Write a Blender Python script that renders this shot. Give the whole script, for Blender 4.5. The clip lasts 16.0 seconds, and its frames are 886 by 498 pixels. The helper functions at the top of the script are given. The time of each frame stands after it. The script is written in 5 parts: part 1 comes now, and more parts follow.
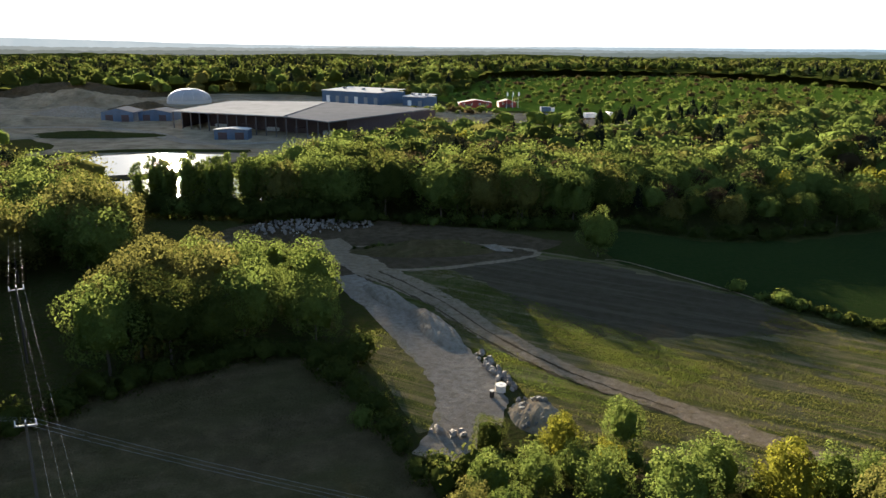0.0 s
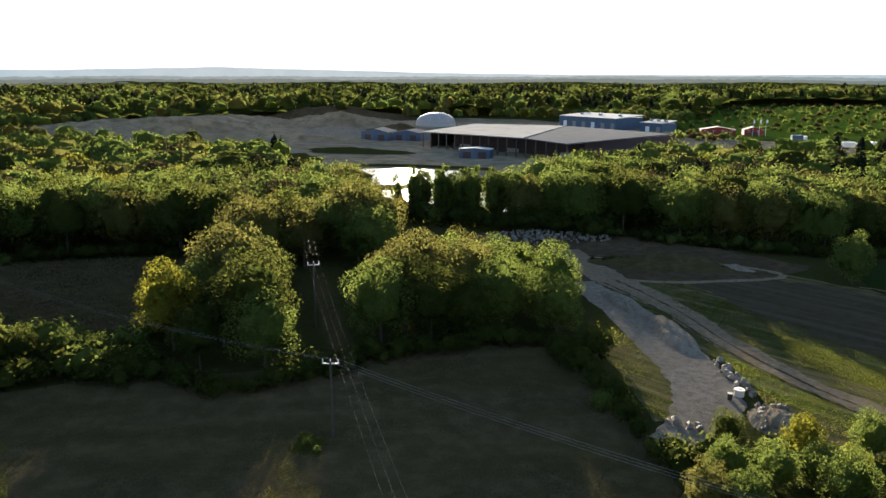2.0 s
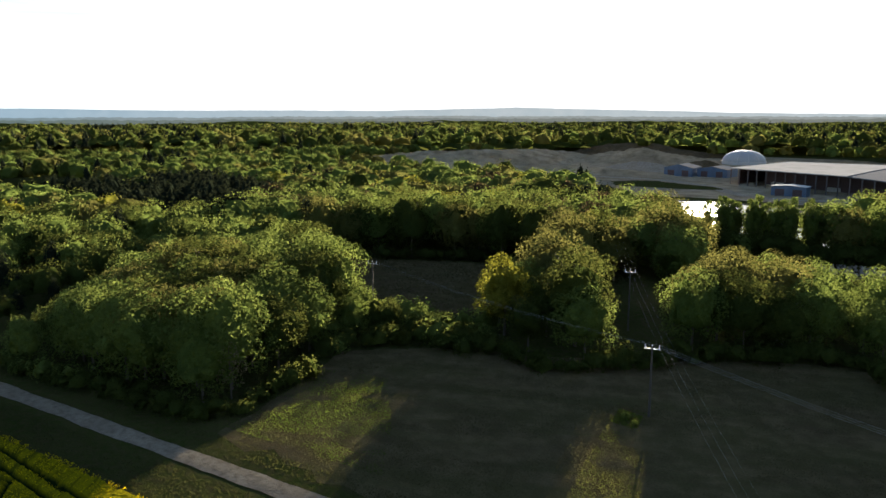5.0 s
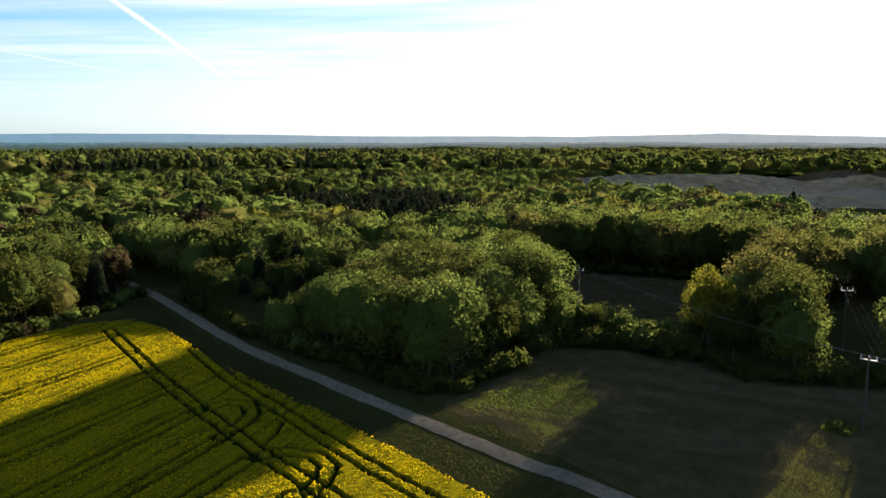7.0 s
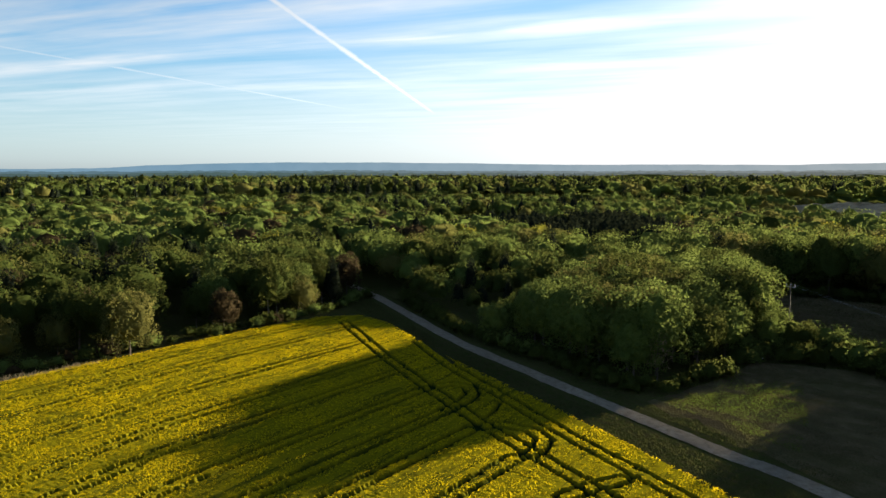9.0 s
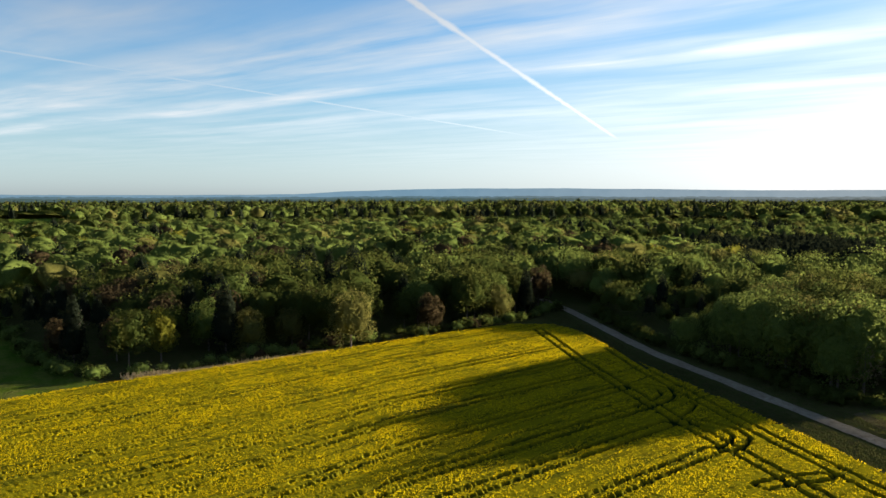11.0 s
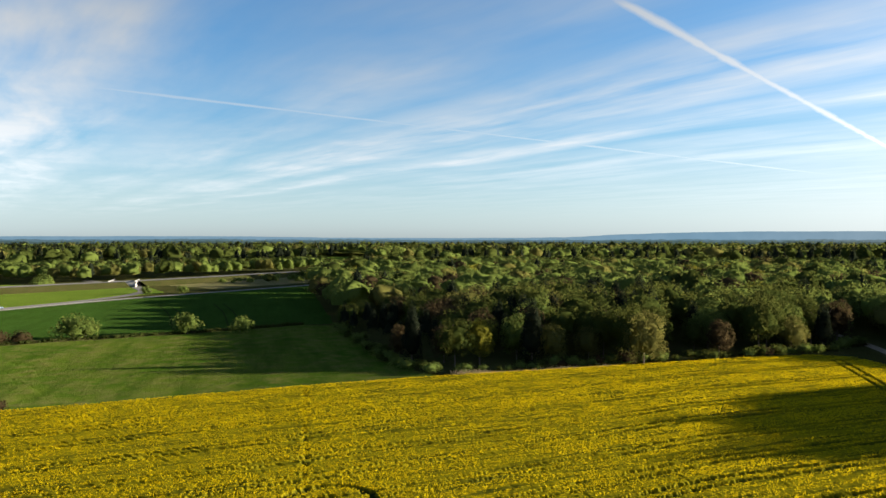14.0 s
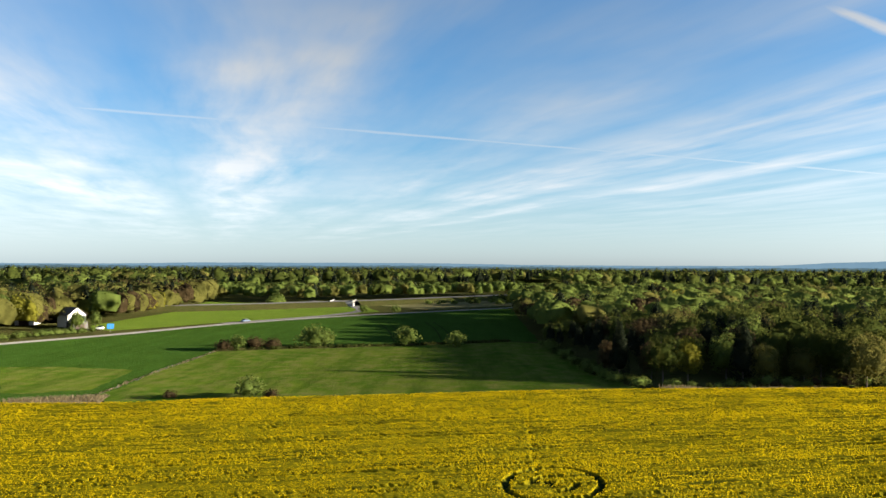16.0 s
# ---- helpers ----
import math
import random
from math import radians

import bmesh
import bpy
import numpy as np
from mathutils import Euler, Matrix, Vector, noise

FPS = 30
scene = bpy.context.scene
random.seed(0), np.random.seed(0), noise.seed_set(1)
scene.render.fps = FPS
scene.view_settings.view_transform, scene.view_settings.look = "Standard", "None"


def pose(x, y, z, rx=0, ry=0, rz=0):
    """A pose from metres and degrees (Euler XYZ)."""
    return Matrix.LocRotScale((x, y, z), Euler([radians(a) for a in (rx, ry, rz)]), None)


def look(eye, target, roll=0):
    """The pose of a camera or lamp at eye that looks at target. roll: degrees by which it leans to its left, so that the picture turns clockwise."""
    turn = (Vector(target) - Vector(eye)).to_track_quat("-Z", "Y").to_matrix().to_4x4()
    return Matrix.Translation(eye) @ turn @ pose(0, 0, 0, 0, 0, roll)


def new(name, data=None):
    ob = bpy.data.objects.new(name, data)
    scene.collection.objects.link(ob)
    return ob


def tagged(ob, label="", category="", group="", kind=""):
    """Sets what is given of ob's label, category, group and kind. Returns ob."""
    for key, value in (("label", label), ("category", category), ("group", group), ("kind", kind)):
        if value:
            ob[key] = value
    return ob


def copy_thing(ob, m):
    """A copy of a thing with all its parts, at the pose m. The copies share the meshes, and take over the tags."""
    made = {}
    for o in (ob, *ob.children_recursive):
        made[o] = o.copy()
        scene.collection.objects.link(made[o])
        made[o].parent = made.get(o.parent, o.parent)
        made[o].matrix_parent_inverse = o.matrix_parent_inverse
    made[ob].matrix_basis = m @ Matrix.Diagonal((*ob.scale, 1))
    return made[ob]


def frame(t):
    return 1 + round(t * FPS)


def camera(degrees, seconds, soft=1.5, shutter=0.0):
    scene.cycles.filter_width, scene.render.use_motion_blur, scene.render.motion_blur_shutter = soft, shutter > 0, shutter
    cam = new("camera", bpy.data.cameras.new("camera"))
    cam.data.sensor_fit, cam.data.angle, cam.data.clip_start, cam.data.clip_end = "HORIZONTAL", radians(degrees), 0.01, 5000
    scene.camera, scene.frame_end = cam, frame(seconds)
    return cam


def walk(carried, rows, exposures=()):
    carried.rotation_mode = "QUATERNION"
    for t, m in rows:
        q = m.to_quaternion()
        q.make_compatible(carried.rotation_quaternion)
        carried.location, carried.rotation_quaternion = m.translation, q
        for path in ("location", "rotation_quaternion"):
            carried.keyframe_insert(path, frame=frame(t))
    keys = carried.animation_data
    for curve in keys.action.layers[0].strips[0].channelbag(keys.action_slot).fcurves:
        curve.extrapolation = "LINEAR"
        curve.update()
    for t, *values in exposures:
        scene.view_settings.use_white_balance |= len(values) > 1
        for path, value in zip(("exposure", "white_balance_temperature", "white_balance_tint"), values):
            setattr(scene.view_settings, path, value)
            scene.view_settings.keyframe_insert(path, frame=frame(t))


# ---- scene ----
cam = camera(61.06, 16.0)
# seconds, eye x y z, yaw, pitch, roll
PATH = [
    (0.0, 0.00, 0.00, 42.00, -0.00, -15.31, -0.38),
    (0.5, -0.60, -2.46, 41.56, 4.45, -14.79, -0.27),
    (1.0, -1.20, -4.96, 41.11, 9.20, -14.28, -0.18),
    (1.5, -1.74, -7.46, 40.65, 13.57, -13.78, -0.11),
    (2.0, -2.12, -9.95, 40.17, 17.29, -13.28, -0.05),
    (2.5, -2.31, -12.44, 39.70, 21.00, -12.79, 0.00),
    (3.0, -2.30, -14.89, 39.28, 24.68, -12.29, 0.07),
    (3.5, -2.12, -17.28, 38.88, 28.36, -11.83, 0.11),
    (4.0, -1.83, -19.66, 38.50, 32.00, -11.35, 0.18),
    (6.5, 2.60, -31.78, 36.04, 50.21, -8.80, -0.11),
    (7.0, 4.14, -34.05, 35.64, 53.87, -8.34, -0.00),
    (7.5, 5.84, -36.26, 35.17, 57.54, -7.86, 0.12),
    (8.0, 7.71, -38.29, 34.60, 61.32, -7.29, 0.11),
    (8.5, 9.69, -40.14, 33.96, 64.82, -6.73, 0.11),
    (9.0, 11.75, -41.90, 33.28, 68.57, -6.18, 0.03),
    (11.5, 23.01, -49.08, 30.49, 85.46, -3.64, 0.07),
    (12.0, 26.02, -50.18, 29.96, 88.79, -3.06, 0.07),
    (12.5, 29.09, -51.21, 29.43, 92.15, -2.50, 0.07),
    (13.0, 32.24, -52.07, 28.92, 95.55, -1.95, 0.06),
    (13.5, 35.42, -52.75, 28.39, 98.95, -1.40, 0.04),
    (14.0, 38.62, -53.20, 27.84, 102.56, -0.86, -0.04),
    (14.5, 41.81, -53.42, 27.30, 106.24, -0.30, -0.13),
    (15.0, 45.01, -53.40, 26.78, 109.88, 0.24, -0.19),
    (15.5, 48.21, -53.22, 26.31, 113.53, 0.72, -0.20),
    (16.0, 51.39, -52.98, 25.86, 117.17, 1.21, -0.28),
]
# the clip's camera opens up a little towards the sun
walk(cam, [(t, pose(x, y, z, 90 + pitch, roll, yaw)) for t, x, y, z, yaw, pitch, roll in PATH],
     [(0.0, 2.8), (4.0, 2.7), (7.0, 2.35), (9.0, 2.18), (12.0, 2.12), (16.0, 2.22)])

# ---- world, sun ----
SUN_YAW, SUN_EL = 20.0, 10.0


class Nodes:
    """Short hand for building node trees."""

    def __init__(self, tree):
        self.t = tree
        tree.nodes.clear()

    def n(self, kind, **kw):
        node = self.t.nodes.new(kind)
        for key, value in kw.items():
            if key.startswith("i_"):
                self.put(node.inputs[key[2:].replace("_", " ")], value)
            elif key == "ins":
                for k, v in value.items():
                    self.put(node.inputs[k], v)
            else:
                setattr(node, key, value)
        return node

    def put(self, socket, value):
        if isinstance(value, bpy.types.NodeSocket):
            self.t.links.new(value, socket)
        else:
            socket.default_value = value

    def math(self, op, a, b=0.0, c=0.0, clamp=False):
        m = self.n("ShaderNodeMath", operation=op, use_clamp=clamp, ins={0: a, 1: b, 2: c})
        return m.outputs[0]

    def mix(self, fac, a, b, blend="MIX"):
        m = self.n("ShaderNodeMix", data_type="RGBA", blend_type=blend)
        self.put(m.inputs[0], fac)
        self.put(m.inputs[6], a if isinstance(a, bpy.types.NodeSocket) else (*a, 1.0))
        self.put(m.inputs[7], b if isinstance(b, bpy.types.NodeSocket) else (*b, 1.0))
        return m.outputs[2]

    def noise(self, vec, scale, detail=3.0, rough=0.55, dims="3D"):
        m = self.n("ShaderNodeTexNoise", noise_dimensions=dims, ins={"Vector": vec, "Scale": scale, "Detail": detail, "Roughness": rough})
        return m.outputs[0]

    def ramp(self, fac, stops):
        m = self.n("ShaderNodeValToRGB", ins={0: fac})
        el = m.color_ramp.elements
        while len(el) < len(stops):
            el.new(0.5)
        for e, (p, v) in zip(el, stops):
            e.position, e.color = p, ((v, v, v, 1) if isinstance(v, (int, float)) else (*v, 1))
        return m.outputs[0]

    def remap(self, v, a, b, c=0.0, d=1.0):
        m = self.n("ShaderNodeMapRange", ins={0: v, 1: a, 2: b, 3: c, 4: d})
        return m.outputs[0]

    def xyz(self, v):
        return self.n("ShaderNodeSeparateXYZ", ins={0: v}).outputs

    def join(self, x, y, z=0.0):
        return self.n("ShaderNodeCombineXYZ", ins={0: x, 1: y, 2: z}).outputs[0]


def make_world():
    w = bpy.data.worlds.new("sky")
    scene.world = w
    w.use_nodes = True
    k = Nodes(w.node_tree)
    sky = k.n("ShaderNodeTexSky", sky_type="NISHITA", sun_disc=False, sun_elevation=radians(SUN_EL), sun_rotation=radians(-SUN_YAW),
              altitude=60.0, air_density=1.0, dust_density=SKY_DUST, ozone_density=4.3)
    d = k.xyz(k.n("ShaderNodeTexCoord").outputs["Generated"])
    up = k.math("MAXIMUM", d[2], 0.004)
    px, py = k.math("DIVIDE", d[0], up), k.math("DIVIDE", d[1], up)
    # cirrus drawn out along one heading: u along it, v across it
    u = k.math("ADD", k.math("MULTIPLY", px, 0.72), k.math("MULTIPLY", py, 0.69))
    v = k.math("ADD", k.math("MULTIPLY", px, -0.69), k.math("MULTIPLY", py, 0.72))
    wob = k.noise(k.join(k.math("MULTIPLY", u, 0.22), k.math("MULTIPLY", v, 0.4)), 1.0, 2.0)
    vv = k.math("ADD", v, k.math("MULTIPLY", k.math("SUBTRACT", wob, 0.5), 0.9))
    band = k.ramp(k.remap(vv, -4.0, 10.0), [(0.0, 0.5), (0.19, 0.95), (0.25, 0.25), (0.285, 0.95), (0.335, 0.85), (0.375, 0.3), (0.45, 0.6), (0.48, 0.2),
                                           (0.535, 0.95), (0.585, 0.8), (0.615, 0.3), (0.66, 0.95), (0.69, 0.25), (0.8, 0.5), (1.0, 0.3)])
    wisps = k.noise(k.join(k.math("MULTIPLY", u, 0.3), k.math("MULTIPLY", vv, 1.25)), 1.0, 5.0, 0.57)
    soft = k.noise(k.join(k.math("MULTIPLY", u, 0.5), k.math("MULTIPLY", v, 0.6), 3.1), 0.8, 4.0, 0.6)
    cirrus = k.math("MULTIPLY", band, k.remap(wisps, 0.3, 0.62))
    cirrus = k.math("MULTIPLY", cirrus, k.remap(soft, 0.3, 0.58, 0.4, 1.15))
    # two vapour trails, straight lines on the cloud layer

    def trail(slope, offset, width, x0, x1, strength):
        dist = k.math("ADD", k.math("ADD", py, k.math("MULTIPLY", px, slope)), offset)
        ragged = k.noise(k.join(k.math("MULTIPLY", px, 1.3), k.math("MULTIPLY", py, 3.0)), 2.0, 4.0)
        dist = k.math("ADD", k.math("ABSOLUTE", dist), k.math("MULTIPLY", k.math("SUBTRACT", ragged, 0.5), width * 0.9))
        core = k.remap(dist, width, width * 0.2)
        ends = k.math("MULTIPLY", k.remap(px, x0, x0 + 2.5), k.remap(px, x1, x1 - 0.25))
        return k.math("MULTIPLY", k.math("MULTIPLY", core, ends), strength)

    clouds = k.math("MAXIMUM", k.math("MULTIPLY", cirrus, 0.85), trail(0.5, 1.6, 0.06, -14.0, -3.1, 0.85))
    clouds = k.math("MAXIMUM", clouds, trail(0.79, 6.83, 0.11, -14.0, -3.0, 0.45))
    # pale haze low over the land
    low = k.remap(d[2], 0.0, 0.15, 0.55, 0.0)
    bright = k.n("ShaderNodeRGBToBW", ins={0: sky.outputs[0]}).outputs[0]
    white = k.mix(1.0, (0.955, 0.99, 1.02), k.join(bright, bright, bright), "MULTIPLY")
    white = k.mix(1.0, white, (CLOUD_GAIN,) * 3, "MULTIPLY")
    clear = k.mix(1.0, sky.outputs[0], (0.93, 1.03, 1.03), "MULTIPLY")
    col = k.mix(low, clear, k.mix(1.0, white, (0.72, 0.83, 0.97), "MULTIPLY"))
    # the sky pales to white in the glare round the sun
    col = k.mix(k.remap(bright, 2.3, 4.6, 0.0, 0.75), col, k.join(bright, bright, bright))
    col = k.mix(k.math("MULTIPLY", clouds, k.remap(d[2], 0.02, 0.09)), col, white)
    col = k.mix(1.0, col, (4.8, 4.8, 4.8), "DARKEN")
    bg = k.n("ShaderNodeBackground", ins={"Color": col, "Strength": SKY_STRENGTH})
    out = k.n("ShaderNodeOutputWorld")
    w.node_tree.links.new(bg.outputs[0], out.inputs[0])


SKY_DUST, CLOUD_GAIN, SKY_STRENGTH, SUN_STRENGTH = 0.4, 1.85, 0.05, 5.0
make_world()
sun = new("sun", bpy.data.lights.new("sun", "SUN"))
sun.data.energy, sun.data.angle, sun.data.color = SUN_STRENGTH, radians(0.55), (1.0, 0.86, 0.66)
sun_way = Vector((-math.sin(radians(SUN_YAW)) * math.cos(radians(SUN_EL)), math.cos(radians(SUN_YAW)) * math.cos(radians(SUN_EL)), math.sin(radians(SUN_EL))))
sun.matrix_world = look(sun_way * 300.0, (0, 0, 0))


# ---- materials ----
def material(name):
    m = bpy.data.materials.new(name)
    m.use_nodes = True
    return m, Nodes(m.node_tree)


def finish(m, k, shader):
    out = k.n("ShaderNodeOutputMaterial")
    m.node_tree.links.new(shader, out.inputs[0])
    return m


def ground_mat(name, colours, scales=(0.07, 0.9, 6.0), rough=0.95, bump=0.9, stripe=None, bump_size=0.3):
    """Soil, grass and gravel: three colours mixed by noise at three sizes, with an optional drilled stripe (heading, spacing, strength)."""
    m, k = material(name)
    pos = k.n("ShaderNodeNewGeometry").outputs["Position"]
    big, mid, fine = (k.noise(pos, s, 4.0, 0.6) for s in scales)
    col = k.mix(k.remap(big, 0.35, 0.65), colours[0], colours[1])
    col = k.mix(k.remap(mid, 0.42, 0.68), col, colours[2])
    if stripe:
        heading, spacing, strength = stripe
        p = k.xyz(pos)
        across = k.math("ADD", k.math("MULTIPLY", p[0], math.cos(radians(heading))), k.math("MULTIPLY", p[1], math.sin(radians(heading))))
        along = k.math("SUBTRACT", k.math("MULTIPLY", p[1], math.cos(radians(heading))), k.math("MULTIPLY", p[0], math.sin(radians(heading))))
        rows = k.noise(k.join(k.math("MULTIPLY", across, 1.0 / spacing), k.math("MULTIPLY", along, 0.02)), 1.0, 4.0, 0.7)
        col = k.mix(k.math("MULTIPLY", k.remap(rows, 0.45, 0.62), strength), col, colours[3])
    col = k.mix(k.remap(fine, 0.3, 0.7, 0.0, 0.5), col, k.mix(1.0, col, (0.45, 0.45, 0.45), "MULTIPLY"))
    b = k.n("ShaderNodeBump", ins={"Height": k.math("ADD", fine, k.math("MULTIPLY", mid, 2.0)), "Strength": bump, "Distance": bump_size})
    s = k.n("ShaderNodeBsdfDiffuse", ins={"Color": col, "Roughness": rough, "Normal": b.outputs[0]})
    return finish(m, k, s.outputs[0])


def leaf_mat(name, c1, c2, glow, through_share=0.5):
    """Foliage: shade varies leaf by leaf, clump by clump, tree by tree and over the wood; part of the light comes through the leaf."""
    m, k = material(name)
    g = k.n("ShaderNodeNewGeometry")
    far, clump, fine = k.noise(g.outputs["Position"], 0.11, 2.0), k.noise(g.outputs["Position"], 0.7, 2.0), k.noise(g.outputs["Position"], 3.2, 3.0, 0.65)
    fac = k.math("ADD", k.math("MULTIPLY", g.outputs["Random Per Island"], 0.2), k.math("MULTIPLY", k.n("ShaderNodeObjectInfo").outputs["Random"], 0.28))
    fac = k.math("ADD", fac, k.remap(far, 0.3, 0.7, 0.0, 0.3))
    fac = k.math("ADD", fac, k.remap(clump, 0.3, 0.7, 0.0, 0.25))
    col = k.mix(fac, c1, c2)
    # fine noise darkens the colour, painting shaded gaps between the leaves
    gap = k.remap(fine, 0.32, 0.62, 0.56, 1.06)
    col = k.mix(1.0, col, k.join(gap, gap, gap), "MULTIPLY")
    bump = k.n("ShaderNodeBump", ins={"Height": fine, "Strength": 0.4, "Distance": 0.3})
    d = k.n("ShaderNodeBsdfDiffuse", ins={"Color": col, "Normal": bump.outputs[0]})
    t = k.n("ShaderNodeBsdfTranslucent", ins={"Color": k.mix(0.65, col, glow)})
    mix = k.n("ShaderNodeMixShader", ins={0: through_share, 1: d.outputs[0], 2: t.outputs[0]})
    return finish(m, k, mix.outputs[0])


def solid_mat(name, colour, rough=0.7, metal=0.0, vary=0.25, scale=1.5, spec=0.4, bump=0.1):
    """Painted, cast or weathered surfaces with dirt at two scales."""
    m, k = material(name)
    pos = k.n("ShaderNodeTexCoord").outputs["Object"]
    a, b = k.noise(pos, scale, 5.0, 0.65), k.noise(pos, scale * 9.0, 3.0)
    dark = tuple(c * (1.0 - vary) for c in colour)
    col = k.mix(k.remap(a, 0.35, 0.7), colour, dark)
    col = k.mix(k.remap(b, 0.45, 0.8, 0.0, vary), col, tuple(c * 0.5 for c in colour))
    bmp = k.n("ShaderNodeBump", ins={"Height": b, "Strength": bump, "Distance": 0.05})
    s = k.n("ShaderNodeBsdfPrincipled", ins={"Base Color": col, "Roughness": rough, "Metallic": metal, "Specular IOR Level": spec, "Normal": bmp.outputs[0]})
    return finish(m, k, s.outputs[0])


def rape_mat():
    m, k = material("rapeseed_bloom")
    pos = k.n("ShaderNodeNewGeometry").outputs["Position"]
    p = k.xyz(pos)
    fine, mid, big = k.noise(pos, 4.2, 3.0, 0.7), k.noise(pos, 0.55, 3.0), k.noise(pos, 0.05, 3.0)
    bloom = k.math("ADD", k.math("MULTIPLY", fine, 0.7), k.math("MULTIPLY", mid, 0.35))
    bloom = k.math("ADD", bloom, k.math("MULTIPLY", big, 0.2))
    col = k.mix(k.remap(bloom, 0.43, 0.6), (0.045, 0.056, 0.007), (0.185, 0.16, 0.006))
    across = k.math("ADD", k.math("MULTIPLY", p[0], 0.8), k.math("MULTIPLY", p[1], 0.6))
    along = k.math("SUBTRACT", k.math("MULTIPLY", p[1], 0.8), k.math("MULTIPLY", p[0], 0.6))
    rows = k.noise(k.join(k.math("MULTIPLY", across, 0.8), k.math("MULTIPLY", along, 0.06)), 1.0, 4.0, 0.7)
    col = k.mix(k.remap(rows, 0.5, 0.62, 0.0, 0.75), col, (0.04, 0.05, 0.007))
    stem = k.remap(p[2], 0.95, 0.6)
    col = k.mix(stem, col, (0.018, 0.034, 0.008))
    b = k.n("ShaderNodeBump", ins={"Height": fine, "Strength": 0.8, "Distance": 0.18})
    d = k.n("ShaderNodeBsdfDiffuse", ins={"Color": col, "Normal": b.outputs[0]})
    t = k.n("ShaderNodeBsdfTranslucent", ins={"Color": col})
    s = k.n("ShaderNodeMixShader", ins={0: 0.25, 1: d.outputs[0], 2: t.outputs[0]})
    return finish(m, k, s.outputs[0])


def haze_glow_mat(name, away, sunward, reach=4500):
    """Far ridges, a plain glowing backdrop: blue haze painted in, paler towards the sun."""
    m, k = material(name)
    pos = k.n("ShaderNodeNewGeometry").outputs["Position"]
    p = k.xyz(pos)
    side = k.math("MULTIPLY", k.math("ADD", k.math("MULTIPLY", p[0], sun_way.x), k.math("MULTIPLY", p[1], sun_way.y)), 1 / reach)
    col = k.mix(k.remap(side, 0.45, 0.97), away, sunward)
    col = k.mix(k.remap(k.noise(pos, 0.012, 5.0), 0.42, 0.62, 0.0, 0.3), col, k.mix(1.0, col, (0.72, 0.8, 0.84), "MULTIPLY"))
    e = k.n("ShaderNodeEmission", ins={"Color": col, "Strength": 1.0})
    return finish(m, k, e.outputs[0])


WHEAT_ROWS = -64
GRASS = ground_mat("rough_grass", [(0.04, 0.053, 0.013), (0.059, 0.063, 0.02), (0.066, 0.058, 0.025)])
BROWN = ground_mat("stubble_field", [(0.084, 0.064, 0.035), (0.08, 0.07, 0.031), (0.122, 0.094, 0.05), (0.066, 0.066, 0.025)], scales=(0.06, 0.35, 4.0), stripe=(117, 4.0, 0.5))
MEADOW = ground_mat("pasture_grass", [(0.038, 0.079, 0.008), (0.074, 0.105, 0.014), (0.10, 0.104, 0.028), (0.030, 0.060, 0.007)], scales=(0.05, 0.22, 2.2), stripe=(-64, 7.0, 0.6))
WHEAT = ground_mat("young_wheat", [(0.03, 0.069, 0.011), (0.036, 0.083, 0.013), (0.046, 0.089, 0.017), (0.026, 0.056, 0.009)], stripe=(WHEAT_ROWS, 6.0, 0.4))
BARE = ground_mat("bare_stubble", [(0.078, 0.062, 0.04), (0.095, 0.078, 0.05), (0.065, 0.058, 0.032), (0.12, 0.098, 0.066)], scales=(0.08, 0.6, 5.0), stripe=(60, 2.4, 0.7))
# crop green darkened for the field behind the fallow, its shade put into the colour
DARKENED_CROP = ground_mat("darkened_crop", [(0.023, 0.042, 0.012), (0.029, 0.049, 0.013), (0.036, 0.05, 0.016)])
LIGHT = ground_mat("bright_ley", [(0.086, 0.145, 0.017), (0.099, 0.158, 0.02), (0.112, 0.152, 0.026)])
STRIPED = ground_mat("grassed_fallow", [(0.08, 0.092, 0.026), (0.135, 0.115, 0.055), (0.05, 0.062, 0.018), (0.2, 0.16, 0.095)], scales=(0.07, 0.45, 4.0), stripe=(60, 1.5, 0.95))
GRAVEL = ground_mat("crushed_gravel", [(0.278, 0.240, 0.191), (0.344, 0.304, 0.244), (0.221, 0.188, 0.145)], scales=(0.15, 0.9, 7.0), bump=0.8)
DIRT = ground_mat("packed_dirt", [(0.262, 0.202, 0.135), (0.322, 0.255, 0.178), (0.195, 0.150, 0.092)], scales=(0.2, 1.0, 7.0), bump=0.7)
SOIL = ground_mat("bare_soil", [(0.089, 0.067, 0.042), (0.131, 0.097, 0.061), (0.070, 0.057, 0.030)], scales=(0.08, 0.5, 5.0), bump=0.9)
QUARRY = ground_mat("quarry_floor", [(0.272, 0.219, 0.149), (0.374, 0.302, 0.206), (0.183, 0.144, 0.093)], scales=(0.02, 0.12, 1.5), bump=0.9)
TRACK = ground_mat("gravel_track", [(0.208, 0.175, 0.131), (0.256, 0.221, 0.167), (0.160, 0.132, 0.095)], scales=(0.2, 1.2, 9.0), bump=0.5)
ROAD = ground_mat("worn_asphalt", [(0.18, 0.176, 0.169), (0.223, 0.22, 0.209), (0.151, 0.148, 0.14)], scales=(0.05, 0.6, 8.0), bump=0.2)
ASPHALT = ground_mat("asphalt", [(0.115, 0.115, 0.115), (0.137, 0.137, 0.133), (0.101, 0.101, 0.101)], scales=(0.05, 0.6, 8.0), bump=0.1)
RAPE = rape_mat()
